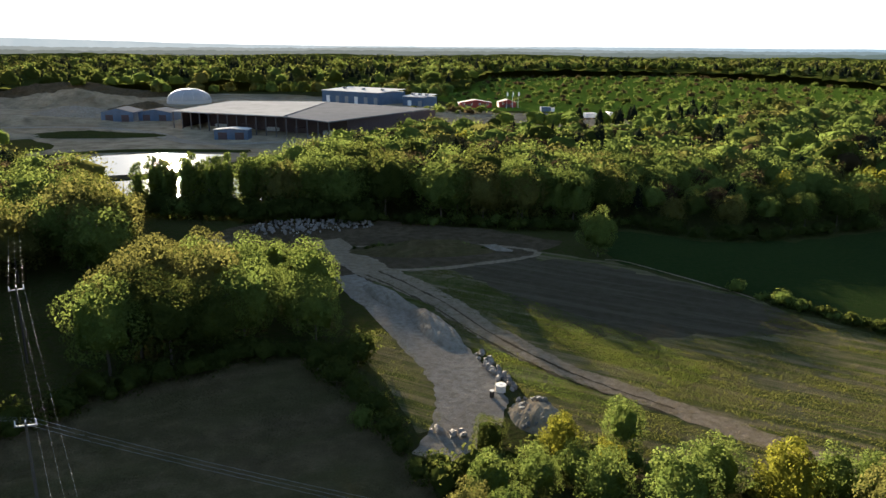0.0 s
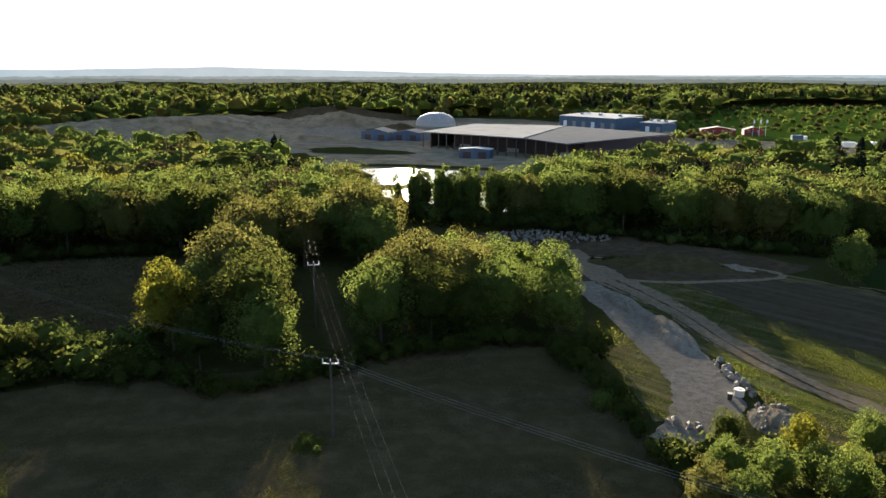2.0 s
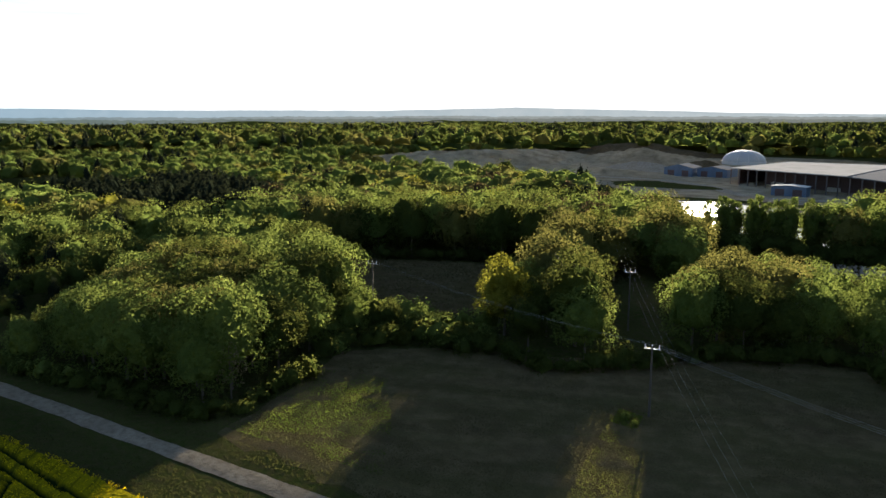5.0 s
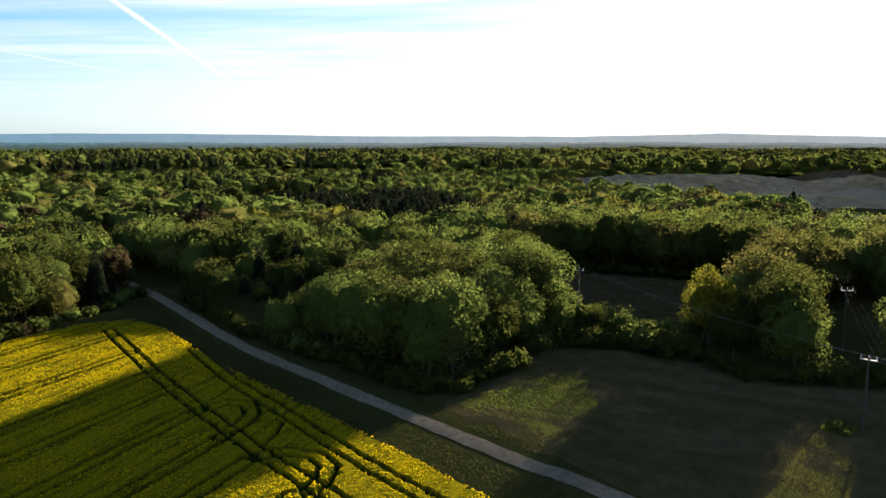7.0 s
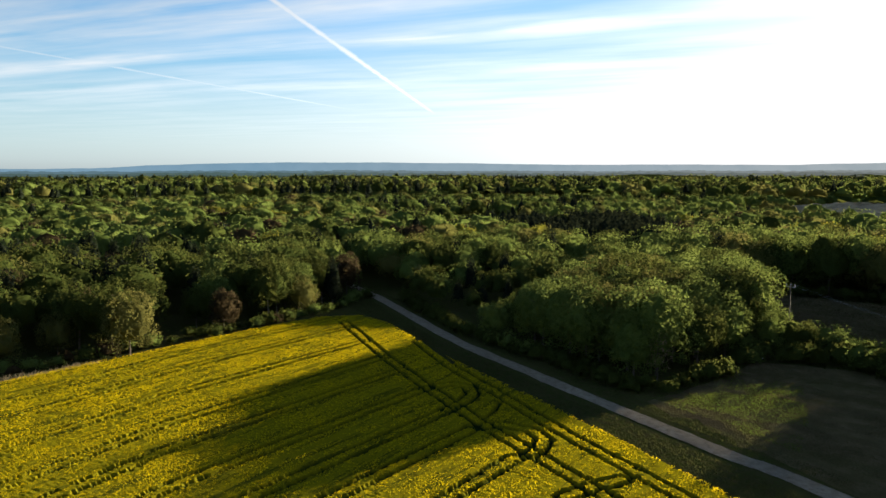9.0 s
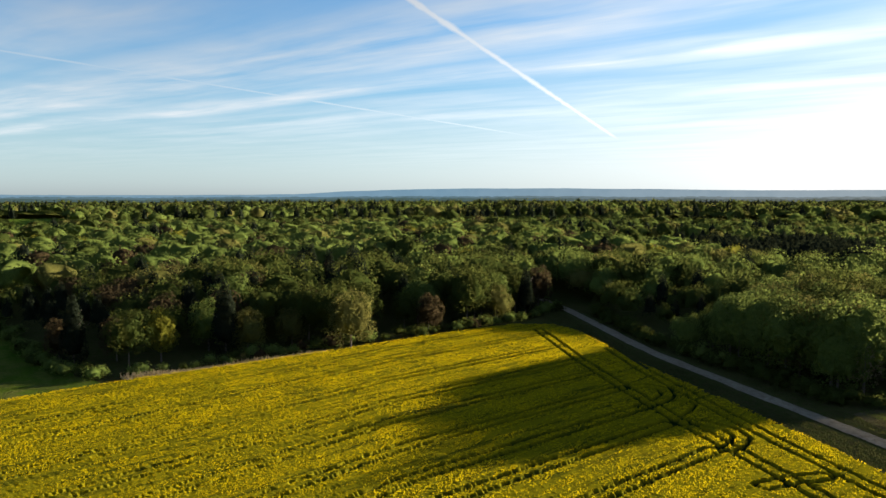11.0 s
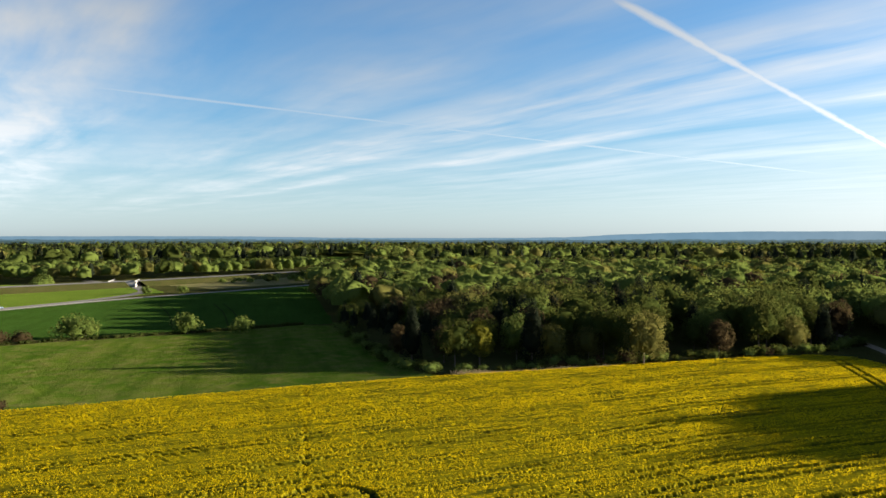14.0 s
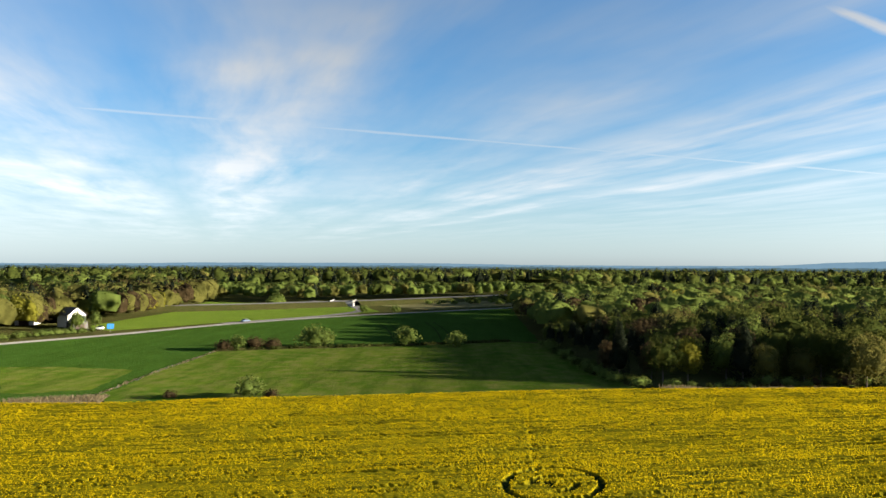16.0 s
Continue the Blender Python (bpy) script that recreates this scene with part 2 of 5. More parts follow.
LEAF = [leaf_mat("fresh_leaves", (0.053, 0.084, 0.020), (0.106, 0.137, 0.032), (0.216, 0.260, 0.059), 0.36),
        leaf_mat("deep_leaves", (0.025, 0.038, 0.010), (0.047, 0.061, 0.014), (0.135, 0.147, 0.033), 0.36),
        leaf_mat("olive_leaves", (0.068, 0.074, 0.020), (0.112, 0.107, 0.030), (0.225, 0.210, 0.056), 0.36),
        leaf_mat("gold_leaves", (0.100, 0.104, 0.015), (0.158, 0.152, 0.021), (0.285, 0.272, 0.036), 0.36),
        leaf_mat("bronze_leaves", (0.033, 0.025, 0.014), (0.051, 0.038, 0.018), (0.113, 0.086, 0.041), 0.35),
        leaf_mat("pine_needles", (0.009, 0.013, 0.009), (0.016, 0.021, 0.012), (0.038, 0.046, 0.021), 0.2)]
TUFT = {"stubble": leaf_mat("stubble_grass", (0.052, 0.047, 0.024), (0.078, 0.066, 0.034), (0.1, 0.095, 0.03), 0.4),
        "fallow": leaf_mat("fallow_grass", (0.045, 0.078, 0.012), (0.105, 0.1, 0.034), (0.13, 0.125, 0.028), 0.42),
        "verge": leaf_mat("verge_grass", (0.025, 0.034, 0.012), (0.05, 0.05, 0.02), (0.07, 0.075, 0.02), 0.35),
        "green": leaf_mat("meadow_grass", (0.041, 0.068, 0.011), (0.068, 0.085, 0.02), (0.129, 0.17, 0.02), 0.45),
        "bloom": leaf_mat("rapeseed_flowers", (0.36, 0.275, 0.004), (0.55, 0.42, 0.006), (0.62, 0.48, 0.007), 0.45),
        "reed": leaf_mat("dry_stalks", (0.15, 0.122, 0.068), (0.231, 0.19, 0.116), (0.272, 0.224, 0.136), 0.4)}
BARK = solid_mat("bark", (0.09, 0.07, 0.05), 0.95, bump=0.6, scale=3.0)
WATER = bpy.data.materials.new("pond_water")
WATER.use_nodes = True
_b = WATER.node_tree.nodes["Principled BSDF"]
_b.inputs["Base Color"].default_value, _b.inputs["Roughness"].default_value = (0.02, 0.03, 0.03, 1), 0.06
# haze is an emission colour here, bluer and paler belt by belt
HILL = haze_glow_mat("far_ridge_haze", (0.045, 0.075, 0.1), (0.085, 0.095, 0.1))
WOODS_AFAR = [(2000, 12.0, haze_glow_mat("distant_woods", (0.013, 0.02, 0.015), (0.022, 0.024, 0.02), 2000)),
              (2700, 15.0, haze_glow_mat("hazy_woods", (0.018, 0.029, 0.028), (0.035, 0.038, 0.035), 2700)),
              (3500, 19.0, haze_glow_mat("blue_haze_woods", (0.026, 0.043, 0.051), (0.054, 0.058, 0.057), 3500))]


# ---- building tools ----
def mesh_of(name, verts, faces, mats, index=None, smooth=False, normals=None):
    """A mesh from numpy arrays: verts (n, 3), faces (m, 3) or (m, 4), and a shading normal for each vertex if given."""
    smooth = smooth or normals is not None
    me = bpy.data.meshes.new(name)
    verts, faces = np.asarray(verts, np.float32), np.asarray(faces, np.int32)
    n, k = faces.shape
    me.vertices.add(len(verts))
    me.vertices.foreach_set("co", verts.ravel())
    me.loops.add(n * k)
    me.loops.foreach_set("vertex_index", faces.ravel())
    me.polygons.add(n)
    me.polygons.foreach_set("loop_start", np.arange(0, n * k, k, dtype=np.int32))
    me.polygons.foreach_set("loop_total", np.full(n, k, np.int32))
    for m in mats:
        me.materials.append(m)
    if index is not None:
        me.polygons.foreach_set("material_index", np.asarray(index, np.int32))
    me.polygons.foreach_set("use_smooth", np.full(n, smooth))
    me.update(calc_edges=True)
    if normals is not None:
        me.normals_split_custom_set_from_vertices(np.asarray(normals, np.float32).tolist())
    return me


def part(name, bm, mat, parent, label=""):
    """Links a bmesh (or a mesh) as one mesh object under a thing or a part."""
    if isinstance(bm, bmesh.types.BMesh):
        me = bpy.data.meshes.new(name)
        bm.to_mesh(me)
        bm.free()
    else:
        me = bm
    if mat is not None:
        me.materials.clear()
        me.materials.append(mat)
    ob = new(name, me)
    ob.parent = parent
    if label:
        ob["label"] = label
    return ob


def thing(name, at, label, category, group="", kind="", turn=0.0):
    ob = new(name)
    ob.empty_display_size = 0.5
    ob.matrix_basis = pose(*at, 0, 0, turn)
    return tagged(ob, label, category, group, kind)


def box(bm, x0, x1, y0, y1, z0, z1, bevel=0.0):
    r = bmesh.ops.create_cube(bm, size=1.0, matrix=Matrix.Translation(((x0 + x1) / 2, (y0 + y1) / 2, (z0 + z1) / 2)) @ Matrix.Diagonal((x1 - x0, y1 - y0, z1 - z0, 1)))
    if bevel:
        edges = {e for v in r["verts"] for e in v.link_edges}
        bmesh.ops.bevel(bm, geom=list(edges), offset=bevel, segments=1, affect="EDGES")
    return bm


def rod(bm, a, b, r0, r1=None, seg=8):
    a, b = Vector(a), Vector(b)
    m = Matrix.Translation((a + b) / 2) @ (b - a).to_track_quat("Z", "Y").to_matrix().to_4x4()
    bmesh.ops.create_cone(bm, cap_ends=True, segments=seg, radius1=r0, radius2=r0 if r1 is None else r1, depth=(b - a).length, matrix=m)
    return bm


def inside(poly, x, y):
    """Which of the points lie in the polygon."""
    x, y = np.asarray(x, float), np.asarray(y, float)
    hit = np.zeros(x.shape, bool)
    for (x0, y0), (x1, y1) in zip(poly, poly[1:] + poly[:1]):
        cross = ((y0 > y) != (y1 > y)) & (x < (x1 - x0) * (y - y0) / (y1 - y0 + 1e-12) + x0)
        hit ^= cross
    return hit


def ragged(poly, step=3.0, wobble=0.6, seed=1):
    """The outline cut into short steps, each moved a little."""
    rng = np.random.default_rng(seed)
    out = []
    for (x0, y0), (x1, y1) in zip(poly, poly[1:] + poly[:1]):
        d = math.hypot(x1 - x0, y1 - y0)
        n = max(1, int(d / step))
        for i in range(n):
            j = rng.normal(0, wobble, 2) * (0.0 if wobble == 0 else 1.0)
            out.append((x0 + (x1 - x0) * i / n + j[0], y0 + (y1 - y0) * i / n + j[1]))
    return out


def patch(name, poly, z, mat, label, category, wobble=0.6, step=3.0, seed=1):
    """A flat piece of land with a ragged outline."""
    from mathutils.geometry import tessellate_polygon
    pts = [Vector((x, y, 0)) for x, y in ragged(poly, step, wobble, seed)]
    tris = tessellate_polygon([pts])
    me = bpy.data.meshes.new(name)
    me.from_pydata([(p.x, p.y, z) for p in pts], [], [t for t in tris])
    me.materials.append(mat)
    bm = bmesh.new()
    bm.from_mesh(me)
    bmesh.ops.recalc_face_normals(bm, faces=bm.faces)
    if sum(f.normal.z for f in bm.faces) < 0:
        bmesh.ops.reverse_faces(bm, faces=bm.faces)
    bm.to_mesh(me)
    bm.free()
    return tagged(new(name, me), label, category, kind="structure")


def smooth_line(pts, n=8):
    """A soft line through the points."""
    p = [np.array(q, float) for q in pts]
    p = [2 * p[0] - p[1]] + p + [2 * p[-1] - p[-2]]
    out = []
    for i in range(1, len(p) - 2):
        for s in np.linspace(0, 1, n, endpoint=False):
            a, b, c, d = p[i - 1:i + 3]
            out.append(0.5 * (2 * b + (c - a) * s + (2 * a - 5 * b + 4 * c - d) * s * s + (3 * b - a - 3 * c + d) * s ** 3))
    return np.array(out + [p[-2]])


def ribbon(name, pts, widths, z, mat, label, category, wobble=0.15, crown=0.0, seed=3):
    """A road or track along a soft line, its edge frayed by slow noise."""
    rng = np.random.default_rng(seed)
    line = smooth_line(pts, 26)
    w = np.interp(np.linspace(0, 1, len(line)), np.linspace(0, 1, len(widths)), widths)
    d = np.gradient(line, axis=0)
    d /= np.linalg.norm(d, axis=1)[:, None] + 1e-9
    side = np.c_[-d[:, 1], d[:, 0]]
    cols = [-0.5, -0.25, 0.0, 0.25, 0.5]
    fray = {c: np.convolve(rng.normal(0, wobble * 1.6, len(line) + 4), np.ones(5) / 5, "valid") for c in (-0.5, 0.5)}
    verts, faces = [], []
    for i, p in enumerate(line):
        for c in cols:
            q = p + side[i] * (c * w[i] + (fray[c][i] if abs(c) == 0.5 else 0))
            verts.append((q[0], q[1], z + crown * (1 - (2 * c) ** 2)))
    k = len(cols)
    for i in range(len(line) - 1):
        for j in range(k - 1):
            a = i * k + j
            faces.append((a, a + k, a + k + 1, a + 1))
    me = mesh_of(name, verts, np.array(faces)[:, ::-1], [mat])
    return tagged(new(name, me), label, category, kind="structure")


def lump(seed, level=1):
    """A unit ball of triangles as arrays."""
    bm = bmesh.new()
    bmesh.ops.create_icosphere(bm, subdivisions=level, radius=1.0)
    v = np.array([p.co[:] for p in bm.verts])
    f = np.array([[q.index for q in t.verts] for t in bm.faces])
    bm.free()
    return v, f


def crown_arrays(seed, height, radius, base, cards, size, clumps=30, core=2, shape="round", loose=0.45, low=-0.93, shell=(0.62, 0.78)):
    """A crown of rounded leaf clumps: a leafy inside, dressed with small leaf sprays. Vertices, triangles and shading normals."""
    rng = np.random.default_rng(seed)
    mid, half = base + (height - base) * 0.46, (height - base) * 0.5
    ext = np.array((radius, radius, half))
    k = np.arange(clumps)
    if shape == "cone":
        z = -0.85 + 1.75 * (k + 0.5) / clumps
        w = np.clip(0.5 - 0.52 * z, 0.04, 0.9) ** 0.8
        an = k * 2.4 + rng.uniform(-0.4, 0.4, clumps)
        cen = np.c_[np.cos(an) * w * 0.55, np.sin(an) * w * 0.55, z] * ext
        rho = radius * (0.2 + 0.42 * w) * rng.uniform(0.85, 1.15, clumps)
        inner = 0.34
    else:
        z = 1 - 1.75 * (k + 0.5) / clumps
        an = k * 2.39996 + rng.uniform(-0.5, 0.5, clumps)
        flat = np.sqrt(np.clip(1 - z * z, 0, 1))
        cen = np.c_[np.cos(an) * flat, np.sin(an) * flat, z] * ext * rng.uniform(0.5, 0.84, (clumps, 1))
        rho = radius * rng.uniform(0.2, 0.4, clumps) * (34 / clumps) ** 0.3
        inner = 0.54

    def surface(n):
        """Where the way out in a direction leaves the clumps, and the normal there."""
        d = n * ext
        d /= np.linalg.norm(d, axis=1)[:, None]
        t = inner / np.linalg.norm(d / ext, axis=1)
        nor = d / ext ** 2
        nor /= np.linalg.norm(nor, axis=1)[:, None]
        along = d @ cen.T
        disc = along ** 2 - (cen ** 2).sum(1)[None] + rho[None] ** 2
        out = np.where(disc > 0, along + np.sqrt(np.maximum(disc, 0)), -1.0)
        best = out.argmax(1)
        far = out[np.arange(len(d)), best]
        hit = far > t
        t = np.where(hit, far, t)
        p = d * t[:, None]
        nor = np.where(hit[:, None], (p - cen[best]) / rho[best][:, None], nor)
        return d, t, nor

    n = rng.normal(size=(cards * 2, 3)) + (0, 0, 0.15)
    n /= np.linalg.norm(n, axis=1)[:, None]
    n = n[n[:, 2] > low][:cards]
    cards = len(n)
    d, t, nor = surface(n)
    p = d * (t * (shell[1] + (1.06 - shell[1]) * rng.random(cards) ** 0.6))[:, None] + (0, 0, mid)
    face = nor + rng.normal(0, loose, (cards, 3))
    face /= np.linalg.norm(face, axis=1)[:, None]
    a = np.cross(face, rng.normal(size=(cards, 3)))
    a /= np.linalg.norm(a, axis=1)[:, None]
    b = np.cross(face, a)
    s = size * rng.uniform(0.55, 1.3, cards)[:, None]
    asp = rng.uniform(0.55, 1.0, cards)[:, None]
    v = np.stack([p - a * s * 0.5 - b * s * asp * 0.35, p + a * s * 0.5 - b * s * asp * 0.35, p + b * s * asp * 0.75 - face * s * 0.2], 1).reshape(-1, 3)
    soft = nor * 0.85 + face * 0.3
    soft /= np.linalg.norm(soft, axis=1)[:, None]
    nn = np.repeat(soft, 3, 0)
    f = np.arange(cards)[:, None] * 3 + (0, 1, 2)
    if core:
        bv, bf = lump(0, core)
        d, t, nor = surface(bv)
        g = d * (t * rng.uniform(*shell, len(bv)))[:, None] + (0, 0, mid)
        keep = bv[bf].mean(1)[:, 2] > low
        f = np.concatenate([f, bf[keep] + len(v)])
        rough = nor + rng.normal(0, 0.3, bv.shape)
        rough /= np.linalg.norm(rough, axis=1)[:, None]
        v, nn = np.concatenate([v, g]), np.concatenate([nn, rough])
    v[:, 2] = np.maximum(v[:, 2], 0.02)
    return v, f, nn


def trunk_arrays(seed, height, radius, limbs=5, top=0.75):
    """A tapered, slightly bent trunk with limbs."""
    rng = np.random.default_rng(seed)
    V, F = [], []

    def tube(pts, r0, r1, seg=6):
        base = sum(len(x) for x in V)
        k = len(pts)
        for i, q in enumerate(pts):
            r = r0 + (r1 - r0) * i / (k - 1)
            an = np.arange(seg) * 2 * math.pi / seg
            V.append(np.c_[q[0] + r * np.cos(an), q[1] + r * np.sin(an), np.full(seg, q[2])])
        for i in range(k - 1):
            for j in range(seg):
                a, b = base + i * seg + j, base + i * seg + (j + 1) % seg
                F.append((a, b, b + seg)), F.append((a, b + seg, a + seg))

    lean = rng.normal(0, 0.04, 2) * height
    stem = [np.array([lean[0] * t * t, lean[1] * t * t, t * height * top]) for t in np.linspace(0, 1, 6)]
    tube(stem, radius, radius * 0.3, 8)
    for i in range(limbs):
        t = rng.uniform(0.35, 0.9)
        o = np.array([lean[0] * t * t, lean[1] * t * t, t * height * top])
        an = rng.uniform(0, 2 * math.pi)
        reach = height * rng.uniform(0.16, 0.27)
        e = o + np.array([math.cos(an) * reach, math.sin(an) * reach, reach * rng.uniform(0.4, 0.9)])
        tube([o, (o + e) / 2 + (0, 0, -0.1), e], radius * 0.4, radius * 0.12, 5)
    return np.concatenate(V), np.array(F)


# ---- ground ----
def make_ground():
    """One sheet out to the far woods, with a gentle unevenness."""
    rings = np.concatenate([np.linspace(0, 60, 16), np.geomspace(66, 4900, 60)])
    seg = 160
    an = np.arange(seg) * 2 * math.pi / seg
    v = [(-30.0, 40.0, -0.03)]
    for r in rings[1:]:
        for a in an:
            v.append((-30 + r * math.cos(a), 40 + r * math.sin(a), -0.03))
    f = [(0, 1 + j, 1 + (j + 1) % seg) for j in range(seg)]
    for i in range(len(rings) - 2):
        for j in range(seg):
            a, b = 1 + i * seg + j, 1 + i * seg + (j + 1) % seg
            f += [(a, a + seg, b + seg), (a, b + seg, b)]
    return tagged(new("ground", mesh_of("ground", v, f, [GRASS])), "rough grassy ground between fields and woods", "ground", kind="structure")


make_ground()

# outlines of the fields and woods, metres
BROWN_FIELD = [(-75, 23), (-78, 34), (-86, 55), (-74, 67), (-59, 73), (-46, 82), (-34, 90), (-24, 97), (-14, 95), (-7, 77), (-3, 70), (0, 62), (6, 50), (20, 40), (30, 28), (-40, 24)]
MEADOW_N = [(-155, 106), (-134, 115), (-112, 126), (-92, 140), (-80, 110), (-84, 88), (-92, 76), (-110, 80), (-140, 92)]
FALLOW = [(-22, 153), (-14, 130), (2, 108), (8, 92), (12, 80), (16, 68), (40, 62), (90, 70), (70, 101), (58, 115), (52, 125), (44, 133), (34, 144), (20, 152), (0, 158)]
SITE = [(-56, 160), (-44, 176), (-20, 180), (10, 172), (26, 160), (20, 148), (8, 143), (-8, 136), (-14, 128), (-24, 134), (-40, 144)]
GREEN_E = [(36, 144), (44, 135), (53, 126), (60, 117), (74, 102), (110, 110), (140, 170), (106, 172), (78, 161), (58, 161), (44, 170), (32, 165)]
RAPE_FIELD = [(-148, -8), (-146, 1), (-136, 4), (-104, 5), (-79, 8), (-61, 10), (-48, 10.5), (-10, 13), (60, 18), (60, -140), (20, -200), (-30, -188), (-36, -176), (-42, -166), (-53, -154), (-68, -134), (-88, -108),
              (-106, -82), (-116, -64), (-124, -50), (-131, -39), (-141, -23)]
PASTURE = [(-42, -168), (-54, -156), (-68, -136), (-88, -110), (-106, -84), (-113, -93), (-140, -110), (-185, -138), (-185, -149), (-157, -173), (-130, -201), (-116, -214), (-76, -195), (-50, -181)]
WHEAT_FIELD = [(-50, -182), (-76, -196), (-116, -215), (-130, -202), (-157, -174), (-185, -150), (-190, -140), (-305, -194), (-372, -222), (-314, -246), (-259, -266), (-195, -281), (-138, -281), (-99, -285), (-20, -290), (40, -240), (-32, -190)]
LIGHT_FIELD = [(-146, -297), (-195, -291), (-259, -277), (-300, -272), (-330, -300), (-341, -337), (-333, -432), (-240, -364), (-160, -326), (-150, -312)]
patch("brown_field", BROWN_FIELD, 0.0, BROWN, "dull brown-green stubble field", "field")
# outline follows the wood's shadow: brown soil with that shade put into its colour
patch("bare_shaded_fallow", [(-6, 146), (10, 151), (32, 143), (43, 133), (51, 124.5), (56, 117), (60, 110), (56, 106), (44, 105), (26, 103), (16, 112), (8, 128), (2, 138)], 0.012, BARE, "bare brown upper fallow, toned down along the wood's shadow", "field", 1.0, 2.0, seed=17)
patch("meadow_clearing", MEADOW_N, 0.0, BROWN, "shaded rough meadow among the trees", "field", seed=2)
patch("fallow_field", FALLOW, 0.0, STRIPED, "grassed-over fallow field with drilled rows", "field", seed=3)
patch("roadside_grass", [(-13, 106), (-9, 107), (-5, 100), (-1.5, 91), (0, 83), (0, 77), (-2.5, 75), (-5, 82), (-8, 90), (-11, 99)], 0.03, STRIPED, "tawny grass strip beside the haul road", "grass", 0.5, seed=14)
patch("works_ground", SITE, 0.02, SOIL, "bare dark soil of the works site", "ground", 0.9, seed=4)
patch("green_field", GREEN_E, 0.02, DARKENED_CROP, "smooth green crop field, colour darkened for its shade", "field", seed=5)
patch("pasture", PASTURE, 0.02, MEADOW, "uneven pale green pasture", "field", seed=6)
patch("wheat_field", WHEAT_FIELD, 0.02, WHEAT, "deep green young wheat with wheel lines", "field", 0.3, seed=7)
patch("ley_corner", [(-64, -237), (-72, -224), (-77, -203), (-53, -187), (-43, -194), (-38, -222)], 0.034, MEADOW, "bright green grass corner below the wheat", "field", 0.3, seed=18)
patch("ley_field", LIGHT_FIELD, 0.02, LIGHT, "bright green grass field by the road", "field", 0.3, seed=8)
patch("quarry_ground", [(-150, 240), (-160, 310), (-180, 330), (-240, 330), (-330, 330), (-420, 330), (-420, 420), (-360, 480), (-310, 560), (-260, 640), (-130, 640), (-20, 560), (40, 480), (110, 440), (100, 400),
                        (0, 380), (-30, 330), (-60, 300), (-90, 245)], 0.0, QUARRY, "grey bare quarry and works floor", "ground", 2.0, 8.0, seed=9)
ribbon("farm_track", [(-290, 2), (-230, 7), (-176, 12.2), (-123, 12.4), (-97, 14.8), (-73, 17.6), (-54, 20), (-43, 21.8), (10, 26), (70, 30)], [2.7, 2.7], 0.05, TRACK, "straight pale gravel farm track", "road", 0.12, 0.06)
ribbon("site_road", [(-18, 134), (-14.5, 127), (-8, 116), (-3, 105), (1, 95), (3.5, 87), (3, 78), (-1, 70)], [4, 6.5, 8, 9, 8.5, 9, 8, 5], 0.06, GRAVEL, "wide pale crushed gravel haul road", "road", 0.22)
ribbon("dirt_track", [(-26, 160), (-20, 149), (-14, 139), (-7, 130), (0, 120), (6, 108), (13, 97), (19, 90), (27, 83), (36, 74), (50, 62)], [7, 8, 7, 5.5, 4.6, 4, 3.5, 3.2], 0.05, DIRT, "worn brown dirt track with ruts", "road", 0.35)
ribbon("wheel_rut", [(-12, 137), (-5, 127.5), (1.5, 117.5), (7.5, 105.5), (14.2, 95.4), (20.2, 88.4), (28, 81.6)], [0.32, 0.24], 0.075, SOIL, "dark wheel rut in the dirt track", "rut", 0.2)
ribbon("wheel_rut", [(-14, 134.5), (-7.2, 125.5), (-0.3, 115.5), (5.6, 104.5), (12.4, 94.2), (18.6, 87.2), (26.6, 80.6)], [0.3, 0.22], 0.075, SOIL, "dark wheel rut in the dirt track", "rut", 0.2)
ribbon("works_track", [(-15, 138), (-2, 138.5), (9, 143), (17, 147), (20, 151), (15, 155), (4, 157), (-10, 156), (-20, 154)], [1.6, 1.4], 0.06, DIRT, "pale loop track on the works ground", "track", 0.2)
ribbon("country_road", [(-20, -293), (-99, -287), (-138, -283), (-195, -282), (-259, -269), (-314, -248), (-373, -225), (-440, -200)], [5.5, 5.5], 0.06, ROAD, "pale grey country road", "road", 0.1)
ribbon("underpass_road", [(-195, -286), (-259, -278), (-300, -285), (-330, -308), (-356, -335), (-380, -380)], [6, 6], 0.08, ASPHALT, "asphalt road bending to the underpass", "road", 0.1)

ribbon("field_path", [(33, 146), (36.8, 144.5), (43.5, 136.5), (50.5, 127.5), (54, 122)], [0.5, 0.4], 0.05, DIRT, "narrow pale path between fallow and green field", "path", 0.06)
# ---- ponds ----
patch("pond_far", [(-134, 270), (-131, 283), (-111, 292), (-84, 290), (-84, 256), (-97, 241), (-108, 236)], 0.03, WATER, "bright still water of a settling pond", "water", 0.4, seed=11)
patch("pond_near", [(-104, 228), (-96, 234), (-80, 240), (-46, 236), (-40, 208), (-60, 200), (-86, 204), (-98, 221)], 0.03, WATER, "bright still water of a settling pond", "water", 0.4, seed=12)


# ---- rapeseed ----
def segment_distance(x, y, pts):
    best = np.full(x.shape, 1e9)
    for (x0, y0), (x1, y1) in zip(pts[:-1], pts[1:]):
        dx, dy = x1 - x0, y1 - y0
        t = np.clip(((x - x0) * dx + (y - y0) * dy) / (dx * dx + dy * dy), 0, 1)
        best = np.minimum(best, np.hypot(x - x0 - t * dx, y - y0 - t * dy))
    return best


WHEEL_LINES = []


